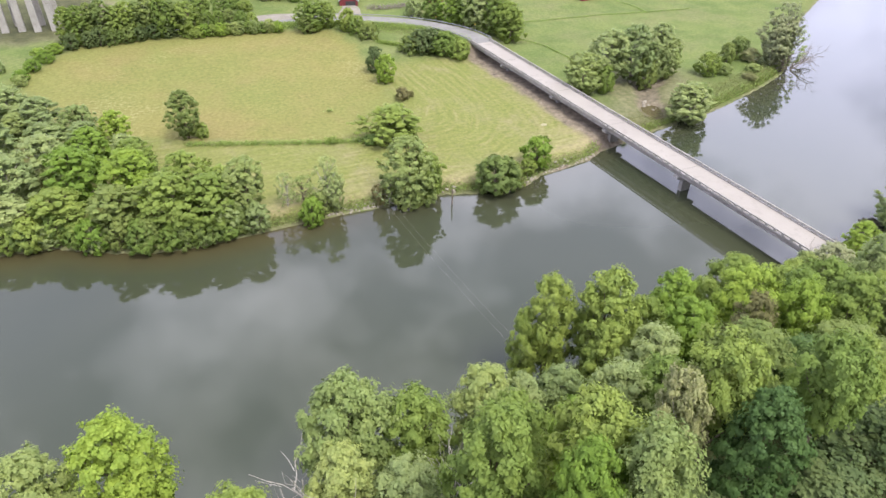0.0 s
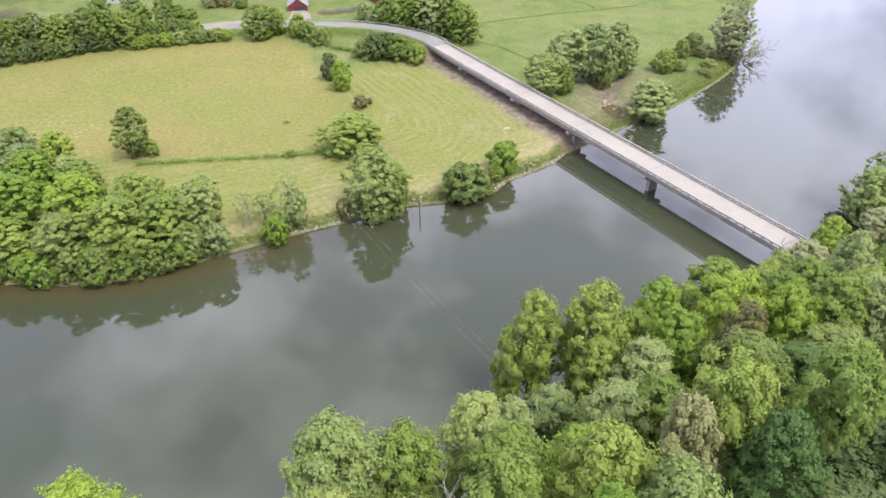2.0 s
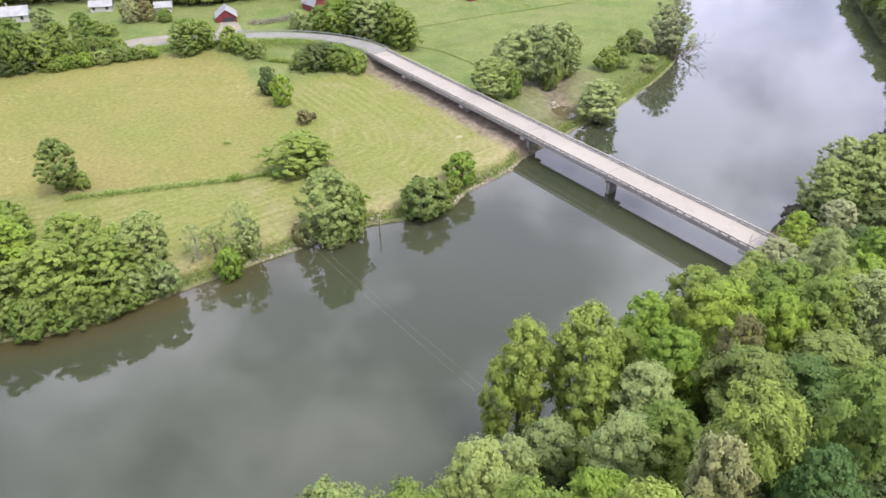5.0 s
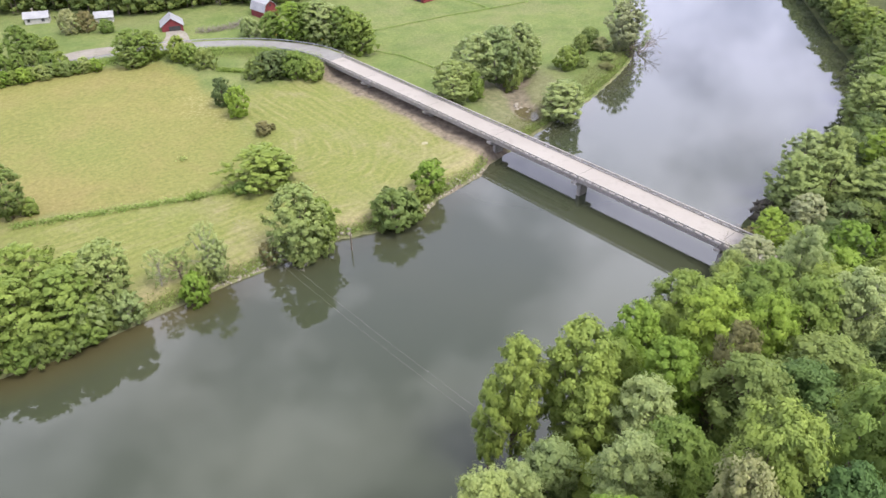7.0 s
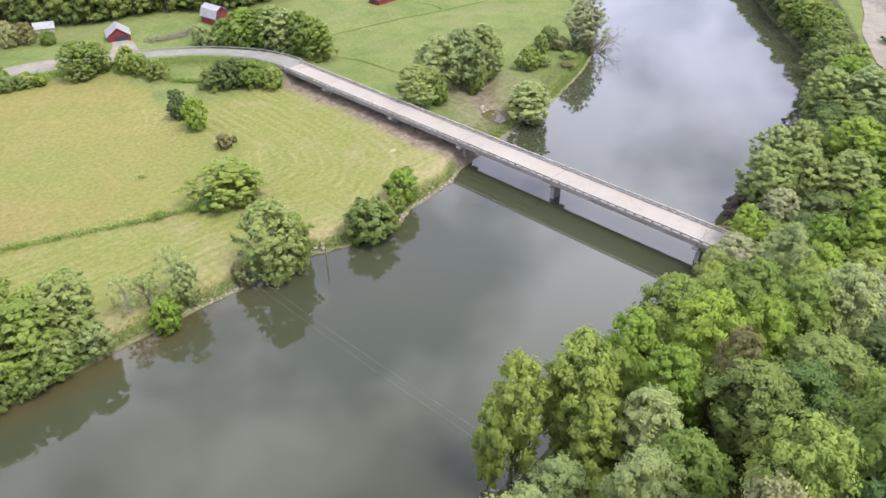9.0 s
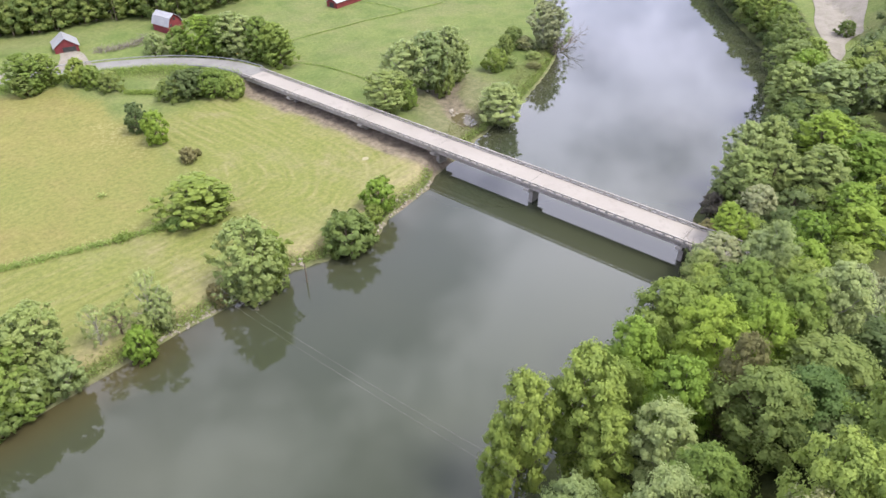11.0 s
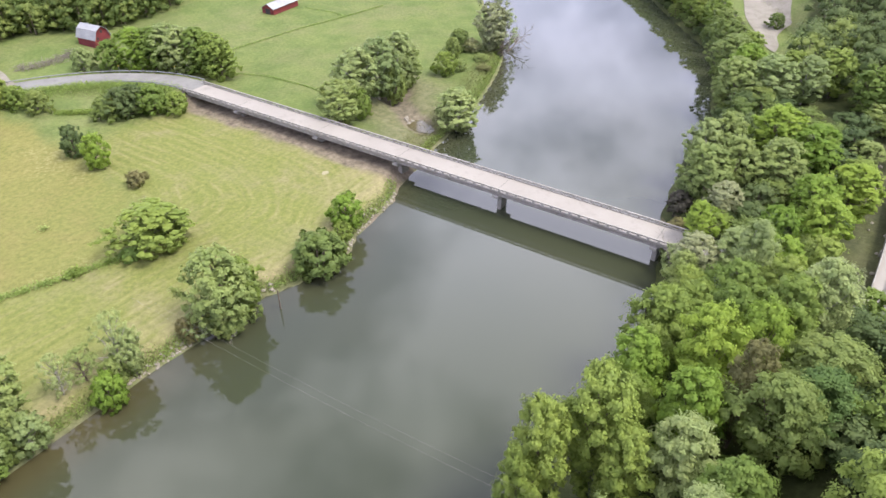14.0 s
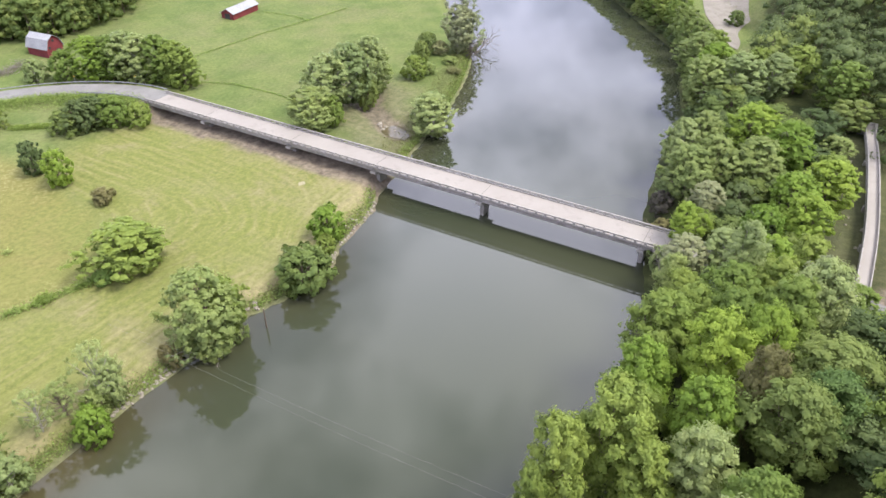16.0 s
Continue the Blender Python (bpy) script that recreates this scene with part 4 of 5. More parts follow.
def tree_master(kind, shape, seed, bark=None):
    """A tree with a crown of 5.5 m radius, to be copied at other sizes."""
    rng = np.random.default_rng(seed)
    H0, zb, zw, lobes, ls, tufts, leaves, leaf = SHAPES[shape]
    e = new("tree_master")
    trunk = bmesh.new()
    pts, rad = [], []
    lean = rng.normal(0, 0.35, 2)
    for k in range(6):
        t = k / 5
        pts.append((lean[0] * t * 2 + rng.normal(0, 0.12) * t, lean[1] * t * 2 + rng.normal(0, 0.12) * t, -0.8 + t * (H0 * 0.78 + 0.8)))
        rad.append(0.30 * (1 - t) ** 0.8 + 0.05)
    tube(trunk, pts, rad, 7)

    low = 0.42 if shape in ('airy', 'broad') else 0.70

    def outline(zf):
        if zf < zw:
            return low + (1 - low) * math.sin(math.pi / 2 * max(0, zf - zb) / max(zw - zb, 0.01))
        return math.sqrt(max(0.0, 1 - ((zf - zw) / (1.0 - zw)) ** 2.0))

    out = ([], [], [], [], [])
    lob = []
    # large bulges of the whole crown, so that its outline billows
    bulge = [(rng.uniform(0, math.tau), rng.uniform(zb, 0.95), rng.uniform(-0.22, 0.28) * (1.0 if ls > 0.2 else 1.5)) for _ in range(9 if ls > 0.2 else 16)]
    for i in range(lobes):
        u = (i + 0.5) / lobes
        zf = zb + (1 - zb) * (u ** 0.85)
        ang = i * 2.39996 + rng.normal(0, 0.35)
        swell = 0.84 + sum(w * math.exp(-((math.remainder(ang - a_, math.tau) / (0.6 if ls > 0.2 else 0.42)) ** 2 + ((zf - z_) / 0.16) ** 2)) for a_, z_, w in bulge)
        rr = R0 * outline(zf) * swell * (rng.uniform(*((0.72, 1.08) if ls > 0.2 else (0.80, 1.10))) if rng.random() < 0.88 else rng.uniform(0.3, 0.6))
        size = R0 * ls * rng.uniform(0.62, 1.25) * (1.0 if zf < 0.85 else 0.85)
        rr = max(0.0, rr - size * 0.45)
        c = np.array([math.cos(ang) * rr, math.sin(ang) * rr, max(min(zf * H0, H0 - size * 0.6), size * 0.3)])
        lob.append((c, size))
        whole = np.array([c[0] / R0, c[1] / R0, (c[2] - H0 * 0.4) / (H0 * 0.5)])
        if shape == 'sparse':
            bough(rng, c, size, whole, tufts, leaves, leaf, (*out[:4], []))
            continue
        bough(rng, c, size, whole, tufts, leaves, leaf, out, form=0.55 if ls > 0.2 else 0.72)
        if i % (6 if ls > 0.2 else 11) == 2:
            inner, wide = c * np.array([0.45, 0.45, 0.88]), max(0.45, outline(zf))
            bough(rng, inner, R0 * 0.36 * wide, whole, int(tufts * 2.4 * wide), leaves, leaf, out, 0.42)
    for c, size in sorted(lob, key=lambda q: q[0][2])[2::lobes // 13 if shape != 'sparse' else 2]:
        t = np.clip((c[2] * 0.62) / (H0 * 0.78), 0.12, 0.9)
        k = t * 5
        i0 = int(k)
        p0 = np.array(pts[i0]) + (np.array(pts[min(i0 + 1, 5)]) - np.array(pts[i0])) * (k - i0)
        mid = (p0 + c) / 2 + np.array([0, 0, -0.3]) + rng.normal(0, 0.25, 3)
        tube(trunk, [tuple(p0), tuple(mid), tuple(c)], [0.12, 0.085, 0.035], 5)
    part("trunk", trunk, bark or (PALE_BARK if kind in ('pale', 'grey', 'silver') else BARK), e)
    cs, ns, ss, fs, cores = out
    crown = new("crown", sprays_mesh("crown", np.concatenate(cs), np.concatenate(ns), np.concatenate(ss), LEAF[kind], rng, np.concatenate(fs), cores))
    crown.parent = e
    return e


MASTERS = {}
LABELS = {
    'bright': "broad tree with bright yellow-green spring leaves", 'mid': "leafy tree with a full mid-green crown", 'dark': "dense tree with a dark green crown",
    'grey': "tree with soft grey-green leaves and pale limbs", 'olive': "tree with a pale olive-green crown", 'pale': "tree flowering cream among its leaves",
    'forest': "understorey tree, its leaves darkened for the shade of taller crowns", 'silver': "airy tree with whitish grey-green leaves", 'teal': "dense tree with deep bluish-green leaves",
    'weed': "low leafy green bank shrub", 'snag': "dark dead-leaved tree at the water's edge", 'brown': "half-bare brownish brush by the bank"}
BUSH_LABELS = {
    'snag': "dark dead-leaved bush at the water's edge", 'straw': "pale straw-coloured tall grass clump",
    'bright': "rounded bright green bush in the grass", 'mid': "rounded mid-green bush in the grass", 'dark': "dense dark green bush beside the field",
    'grey': "grey-green willow bush by the water", 'olive': "olive-green shrub by the bank", 'pale': "pale flowering shrub by the houses", 'forest': "dark green undergrowth shrub", 'silver': "whitish grey-green shrub", 'teal': "deep green shrub",
    'weed': "low leafy green bank shrub", 'brown': "half-bare brownish bush in the grass"}
planted = []


def plant(x, y, top, r, kind, shape, group="", base=None):
    """Plant a tree at a spot, its crown's top at that height over the water."""
    g = ground_at(x, y) if base is None else base
    g = max(g, -0.2)
    n = 3 if shape in ('round', 'full', 'airy') else 2
    key = (kind, shape, len(planted) % n)
    if key not in MASTERS:
        MASTERS[key] = tree_master(kind, shape, 100 + 7 * len(MASTERS))
    src = MASTERS[key]
    h = (top - g) * 0.97
    m = pose(x, y, g, 0, 0, (len(planted) * 137.5) % 360) @ Matrix.Diagonal((r / R0, r / R0, h / SHAPES[shape][0], 1))
    c = copy_thing(src, m)
    small = shape == 'bush' or h < 6
    c.name = "bush" if small else "tree"
    tagged(c, BUSH_LABELS[kind] if small else LABELS[kind], "bush" if small else "tree", group)
    planted.append((x, y, r))
    return c


def woods(name, spots, kind, label, seed):
    """A far wood: many crowns and trunks, too many to count, in one object of leaves and one of trunks."""
    rng = np.random.default_rng(seed)
    out = ([], [], [], [], [])
    for x, y, h, r in spots:
        g = ground_at(x, y)
        for i in range(24):
            zf = 0.02 + 0.98 * ((i + 0.5) / 24) ** 0.8
            prof = 0.75 + 0.25 * math.sin(math.pi * zf) if zf < 0.5 else math.sqrt(max(0.02, 1 - ((zf - 0.5) / 0.5) ** 2))
            ang = i * 2.39996 + rng.normal(0, 0.3)
            size = r * rng.uniform(0.22, 0.38)
            rr = max(0, r * prof * rng.uniform(0.6, 1.05) - 0.4 * size)
            c = np.array([x + math.cos(ang) * rr, y + math.sin(ang) * rr, g + min(zf * h, h - 0.5 * size)])
            bough(rng, c, size, 0.7 * np.array([math.cos(ang), math.sin(ang), 2 * zf - 0.9]), 5, 7, 0.60, out, 0.52)
    cs, ns, ss, fs, cores = out
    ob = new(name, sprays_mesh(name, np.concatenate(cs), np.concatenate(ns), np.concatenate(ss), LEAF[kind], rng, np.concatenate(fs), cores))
    tagged(ob, label, "woods", kind="stuff")
    bm = bmesh.new()
    for x, y, h, r in spots:
        g = ground_at(x, y)
        tube(bm, [(x, y, g - 0.5), (x, y, g + h * 0.7)], [0.3, 0.08], 5)
    part("trunks", bm, BARK, ob)

near_group, left_group, field_group, hill_group = "trees of the near wooded bank", "trees of the far bank grove", "trees and bushes about the fields", "trees of the wooded hill"



def plant_rows(group, rows):
    for x, y, top, r, kind, shape in rows:
        plant(x, y, top, r, kind, shape, group)


# the wooded bank below the bridge, from the river up
plant_rows(near_group, [
    (-68.4, -42.0, 24.6, 4.9, 'mid', 'round'), (-71.6, -40.4, 18.5, 3.0, 'mid', 'round'), (-61.8, -46.6, 26.4, 6.2, 'mid', 'round'), (-49.6, -47.2, 23.0, 5.2, 'bright', 'round'),
    (-36.4, -46.6, 21.4, 6.2, 'mid', 'round'), (-44.5, -55.0, 27.4, 5.4, 'bright', 'round'), (-55.5, -56.0, 26.0, 5.0, 'bright', 'round'),
    (-50.5, -61.0, 29.2, 3.6, 'brown', 'round'), (-40.0, -60.5, 27.4, 4.2, 'bright', 'round'), (-54.0, -65.0, 28.0, 5.8, 'dark', 'round'),
    # first and third here have darker leaves for the shadow between crowns
    (-49.0, -68.5, 27.0, 5.0, 'teal', 'round'), (-32.0, -62.5, 27.4, 5.0, 'mid', 'round'), (-42.0, -69.0, 26.4, 6.2, 'dark', 'round'),
    (-25.5, -55.0, 22.5, 5.4, 'mid', 'round'), (-26.0, -66.0, 27.8, 5.4, 'grey', 'round'), (-62.5, -57.0, 24.8, 4.6, 'grey', 'round'),
    (-67.0, -63.5, 26.6, 4.8, 'mid', 'round'), (-73.0, -52.0, 17.5, 4.2, 'grey', 'round'), (-72.0, -61.5, 26.2, 4.6, 'grey', 'round'),
    (-102.8, -51.8, 28.2, 7.0, 'olive', 'round'), (-105.5, -58.0, 25.5, 4.8, 'olive', 'tall'), (-95.6, -54.6, 25.6, 5.4, 'mid', 'round'),
])
# the slope above them
plant_rows(near_group, [
    (-86.0, -53.6, 24.4, 5.4, 'olive', 'round'), (-79.0, -52.0, 18.5, 3.8, 'grey', 'round'), (-95.0, -71.5, 40.0, 5.2, 'mid', 'tall'),
    (-86.6, -73.5, 40.0, 5.6, 'mid', 'round'), (-75.6, -73.0, 37.4, 3.8, 'pale', 'high'), (-71.6, -79.0, 38.6, 4.6, 'teal', 'tall'),
    (-90.6, -78.0, 41.0, 3.8, 'bright', 'tall'), (-86.0, -80.0, 42.4, 5.0, 'olive', 'round'), (-71.5, -73.5, 40.4, 5.0, 'mid', 'high'),
    (-63.0, -78.5, 40.4, 4.8, 'mid', 'high'), (-57.0, -76.5, 37.0, 4.2, 'mid', 'high'), (-127.6, -42.6, 24.0, 6.8, 'bright', 'round'), (-136.5, -43.0, 23.0, 6.2, 'olive', 'round'),
    (-117.0, -58.0, 24.0, 5.6, 'mid', 'round'), (-88.0, -63.0, 29.5, 5.4, 'mid', 'round'), (-80.0, -64.5, 27.0, 4.6, 'bright', 'round'),
    (-100.0, -62.0, 24.5, 4.8, 'grey', 'round'), (-56.0, -48.5, 21.0, 4.2, 'mid', 'round'), (-44.0, -47.5, 20.0, 4.4, 'mid', 'round'),
    (-30.0, -50.0, 19.5, 5.0, 'mid', 'round'), (-65.0, -51.5, 22.0, 4.4, 'mid', 'round'), (-34.0, -55.5, 24.0, 4.6, 'mid', 'round'),
])
# about the bridge's end
plant_rows(near_group, [
    (-23.0, -47.5, 16.6, 4.6, 'mid', 'round'), (-16.0, -44.6, 14.8, 3.8, 'olive', 'round'), (-15.0, -55.0, 24.6, 4.4, 'grey', 'tall'),
    (-9.0, -45.0, 14.6, 4.8, 'silver', 'airy'), (-5.0, -51.0, 15.6, 4.8, 'grey', 'airy'), (2.4, -42.6, 15.0, 3.7, 'bright', 'airy'), (8.5, -45.5, 10.0, 3.8, 'mid', 'under'), (14.5, -49.5, 10.5, 4.2, 'forest', 'under'), (7.5, -51.5, 11.0, 4.2, 'dark', 'under'),
    (-20.0, -60.5, 22.5, 4.8, 'mid', 'round'), (-8.5, -59.0, 19.0, 5.0, 'bright', 'broad'), (-14.0, -67.5, 20.8, 5.4, 'silver', 'broad'),
    (-3.5, -65.0, 18.0, 4.8, 'mid', 'broad'), (-10.0, -73.5, 14.5, 4.6, 'mid', 'broad'), (4.0, -56.0, 17.6, 4.4, 'bright', 'broad'),
    (10.5, -63.5, 18.2, 5.6, 'bright', 'airy'), (20.0, -60.5, 17.6, 5.8, 'bright', 'airy'), (29.0, -67.0, 18.0, 6.4, 'bright', 'airy'),
    (44.0, -57.0, 18.4, 6.6, 'bright', 'airy'), (48.0, -48.0, 19.6, 7.2, 'bright', 'airy'), (33.0, -51.5, 18.0, 6.2, 'olive', 'airy'),
    (39.0, -38.4, 19.0, 5.4, 'olive', 'airy'), (34.0, -34.6, 18.4, 5.0, 'grey', 'airy'), (22.0, -38.8, 17.8, 5.8, 'olive', 'airy'),
])
# the big crowns beside the trail bridge and up the river
plant_rows(near_group, [
    (28.5, -43.0, 18.4, 5.4, 'olive', 'airy'), (15.0, -44.5, 14.0, 3.8, 'silver', 'airy'), (24.0, -34.6, 10.0, 3.4, 'grey', 'airy'),
    (57.0, -57.0, 14.0, 4.6, 'mid', 'broad'), (40.0, -67.0, 14.5, 5.0, 'mid', 'broad'), (58.0, -68.0, 11.5, 4.4, 'olive', 'broad'),
    (84.0, -39.5, 19.6, 8.4, 'grey', 'airy'), (80.5, -31.0, 18.4, 7.4, 'olive', 'airy'), (93.0, -31.0, 18.6, 7.0, 'bright', 'airy'), (92.0, -48.0, 18.6, 6.8, 'grey', 'airy'),
    (107.0, -24.0, 16.6, 7.0, 'olive', 'airy'), (100.0, -43.0, 17.0, 6.0, 'mid', 'broad'), (118.0, -27.0, 15.0, 5.6, 'mid', 'broad'),
    (124.0, -18.0, 16.0, 6.4, 'dark', 'broad'), (138.0, -13.5, 15.5, 6.6, 'dark', 'broad'), (150.0, -8.0, 16.0, 6.6, 'mid', 'broad'),
    (18.0, -35.2, 7.0, 3.4, 'snag', 'bush'), (10.0, -37.6, 5.0, 2.6, 'brown', 'bush'), (-3.5, -41.0, 7.5, 3.0, 'grey', 'bush'),
    (104.0, -54.0, 18.5, 7.0, 'mid', 'broad'), (92.0, -66.0, 19.5, 7.6, 'mid', 'broad'), (78.0, -70.0, 14.0, 6.0, 'dark', 'broad'),
])

# low trees fill the gaps; their darker leaves carry the shade between crowns
fill = random.Random(5)
tries, filled = 0, 0
while tries < 1500 and filled < 40:
    tries += 1
    x, y = fill.uniform(-142, -12), fill.uniform(-84, -38)
    dn = float(near_shore(x)) - y
    if dn < 3.5 or math.hypot(x + 55, y + 75) < 7 or (x > -20 and y < -70) or any(math.hypot(x - a, y - b) < 5.0 for a, b, _ in planted):
        continue
    g = ground_at(x, y)
    top = g + fill.uniform(6.0, 8.5)
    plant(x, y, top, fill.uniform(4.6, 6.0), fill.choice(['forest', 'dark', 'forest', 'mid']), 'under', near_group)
    filled += 1
# more gap filling above the bridge, leaves again darkened for shade
filled, tries = 0, 0
while tries < 900 and filled < 30:
    tries += 1
    x, y = fill.uniform(-4, 78), fill.uniform(-67, -34)
    if float(near_shore(x)) - y < 4.5 or math.hypot(x - 0.4, y + 44) < 7 or any(math.hypot(x - a, y - b) < 5.2 for a, b, _ in planted):
        continue
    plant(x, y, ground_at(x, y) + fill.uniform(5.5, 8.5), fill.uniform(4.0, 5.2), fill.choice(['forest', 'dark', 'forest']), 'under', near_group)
    filled += 1
# understorey of the deep gap, its shade put into dark leaves
for x, y in ((-46, -73), (-50, -79), (-55, -75.5), (-44, -79), (-57, -82), (-51, -73), (-63, -83), (-67, -84)):
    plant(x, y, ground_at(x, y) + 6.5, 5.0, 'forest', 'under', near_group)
back = [(fill.uniform(-160, -20), fill.uniform(-130, -97)) for _ in range(36)]
back = [p for p in back if not -82 < p[0] < -46]
woods("hillside_woods", [(x, y, fill.uniform(10, 13), fill.uniform(5.5, 7)) for x, y in back], 'forest', "leafy green woods on the near hillside", 61)

# trees and brush that overhang the near bank above the bridge
over = random.Random(17)
for i in range(13):
    x = 158 + i * 8.0 + over.uniform(-2, 2)
    plant(x, float(near_shore(x)) - over.uniform(5.5, 8), over.uniform(13, 16), over.uniform(6.0, 7.6), over.choice(['dark', 'mid', 'mid']), 'broad', near_group)
for i in range(26):
    x = 46 + i * 7.0 + over.uniform(-2, 2)
    plant(x, float(near_shore(x)) - over.uniform(2.0, 4.0), over.uniform(3.5, 6), over.uniform(2.6, 3.6), over.choice(['forest', 'dark']), 'bush', near_group)

# the wooded hill beyond the trail bridge
spots, tries = [], 0
while tries < 900:
    tries += 1
    x, y = fill.uniform(62, 240), fill.uniform(-140, -42)
    if x < 96 and y > -80 or y > -36 - max(0, (x - 140)) * 0.1:
        continue
    if x > 120 and y > -39:
        continue
    if any(math.hypot(x - a, y - b) < 7.5 for a, b, *_ in spots + planted):
        continue
    spots.append((x, y, fill.uniform(14, 19), fill.uniform(7, 9)))
tries = 0
while tries < 200:
    tries += 1
    x, y = fill.uniform(-10, 75), fill.uniform(-128, -93)
    if not any(math.hypot(x - a, y - b) < 6.5 for a, b, *_ in spots):
        spots.append((x, y, fill.uniform(11, 15), fill.uniform(6, 7.5)))
woods("hill_woods", [q for i, q in enumerate(spots) if i % 3], 'forest', "dark green woods on the hill above the car park", 62)
woods("hill_woods", spots[::3], 'dark', "lighter green trees among the woods on the hill", 65)

# front of the grove
plant_rows(left_group, [
    (-99, 29.5, 16.3, 5.2, 'olive', 'airy'), (-106.5, 28.5, 14.5, 6.0, 'mid', 'full'), (-115, 30.5, 15.5, 6.8, 'mid', 'full'),
    (-125, 33, 13.5, 6.4, 'dark', 'full'), (-136, 39, 12.0, 6.6, 'mid', 'full'), (-147, 42, 10.5, 6.6, 'grey', 'full'),
    (-121, 42, 17, 7.0, 'bright', 'full'), (-132, 49, 16.5, 6.8, 'bright', 'full'), (-110, 39, 15.5, 6.0, 'mid', 'full'),
    (-145, 54, 15, 6.8, 'grey', 'full'), (-158, 48, 15, 7, 'grey', 'full'), (-128, 62, 15, 5.4, 'bright', 'full'),
    (-119, 54, 14, 5.4, 'mid', 'full'), (-121, 62, 12, 4.2, 'grey', 'full'), (-138, 63, 14.5, 6.4, 'grey', 'full'),
    (-152, 66, 14, 6.8, 'grey', 'full'), (-150, 80, 13, 6.6, 'grey', 'full'), (-164, 76, 13.5, 7, 'grey', 'full'),
])
# back of the grove
plant_rows(left_group, [
    (-138, 76, 12, 5.6, 'grey', 'full'), (-156, 95, 11, 6, 'grey', 'full'), (-145, 92, 9.5, 5, 'olive', 'full'),
    (-103, 26.5, 8, 4, 'grey', 'bush'), (-121, 27.5, 8, 4, 'mid', 'bush'), (-130, 31.5, 8, 4.2, 'bright', 'bush'),
    (-111, 25.8, 7.5, 3.6, 'mid', 'bush'), (-142, 37.5, 8, 4.4, 'mid', 'bush'), (-152, 39, 8, 4.4, 'mid', 'bush'),
    (-170, 58, 14, 7, 'mid', 'full'), (-174, 88, 12, 7, 'grey', 'full'), (-103, 34, 13, 5, 'mid', 'full'),
    (-147, 101, 14, 6.4, 'grey', 'full'), (-139, 91, 13.5, 6, 'grey', 'full'), (-130, 81, 13.5, 5.6, 'olive', 'full'),
    (-122, 71, 14.5, 4.8, 'bright', 'full'), (-129, 71, 13, 5, 'grey', 'full'),
])
brink = random.Random(31)
for i in range(19):
    x = -160 + i * 3.4 + brink.uniform(-0.8, 0.8)
    plant(x, float(far_shore(x)) + brink.uniform(0.7, 1.8), brink.uniform(5.0, 8.5), brink.uniform(2.6, 3.6), brink.choice(['dark', 'mid', 'dark', 'grey']), 'bush', left_group)

# trees and bushes by the hay and along the bank
plant_rows(field_group, [
    (-105, 74.5, 16.0, 5.0, 'dark', 'airy'), (-101.5, 73.5, 6.5, 2.4, 'mid', 'bush'), (-55.5, 51.0, 12.0, 8.2, 'mid', 'full'),
    (-62, 51, 5, 2.4, 'weed', 'bush'), (-51.5, 52.5, 6.5, 3.4, 'mid', 'bush'), (-42.0, 90.6, 11.6, 3.9, 'bright', 'bush'),
    (-41.6, 101.0, 11.0, 3.6, 'forest', 'bush'), (-42.5, 75.3, 6.2, 2.8, 'brown', 'bush'), (-39.2, 76.5, 4.4, 1.0, 'brown', 'bush'),
    (-27.8, 23.6, 9.6, 4.6, 'bright', 'bush'), (-42.2, 18.8, 9.4, 6.6, 'dark', 'bush'), (-37.5, 19.6, 6.5, 3.4, 'dark', 'bush'),
    (-31.5, 21.4, 5.5, 2.6, 'mid', 'bush'), (-63.8, 21.8, 17.6, 6.6, 'olive', 'airy'), (-59.6, 21.6, 13.0, 3.8, 'mid', 'airy'), (-61.0, 20.6, 10.0, 3.6, 'olive', 'bush'), (-65.2, 20.6, 7.0, 3.0, 'olive', 'bush'), (-57.6, 23.4, 11.5, 3.6, 'mid', 'bush'),
    (-68.0, 23.6, 7.5, 3.0, 'grey', 'sparse'), (-70.0, 24.6, 5.5, 2.2, 'brown', 'bush'),
])
# along the road
plant_rows(field_group, [
    (-81.4, 26.4, 14.4, 3.4, 'grey', 'sparse'), (-80.2, 25.6, 10.5, 2.6, 'grey', 'full'), (-86.6, 28.6, 9.6, 3.0, 'olive', 'sparse'), (-90.4, 29.0, 11.0, 2.6, 'grey', 'sparse'), (-83.6, 25.6, 6.5, 2.4, 'olive', 'bush'),
    (-86.6, 22.6, 7.2, 3.2, 'bright', 'bush'), (-19.5, 111, 11.2, 5.8, 'forest', 'bush'), (-13.5, 106.5, 11.0, 5.4, 'mid', 'bush'),
    (-9.8, 101, 9.0, 4.2, 'mid', 'bush'), (-23.5, 114, 9.2, 4.6, 'dark', 'bush'), (-16, 112, 10.5, 4.8, 'forest', 'bush'),
    (16.0, 111, 15, 5.6, 'mid', 'full'), (15, 120, 17.5, 6.8, 'mid', 'full'),
    (11, 130, 18, 7.0, 'grey', 'full'), (5, 138, 17, 6.6, 'bright', 'full'), (0, 145, 13, 5.4, 'mid', 'bush'),
    (-5.5, 152, 10.5, 4.4, 'grey', 'bush'), (13.5, 125, 17, 6.4, 'grey', 'full'), (17, 115.5, 16, 6.2, 'mid', 'full'),
])
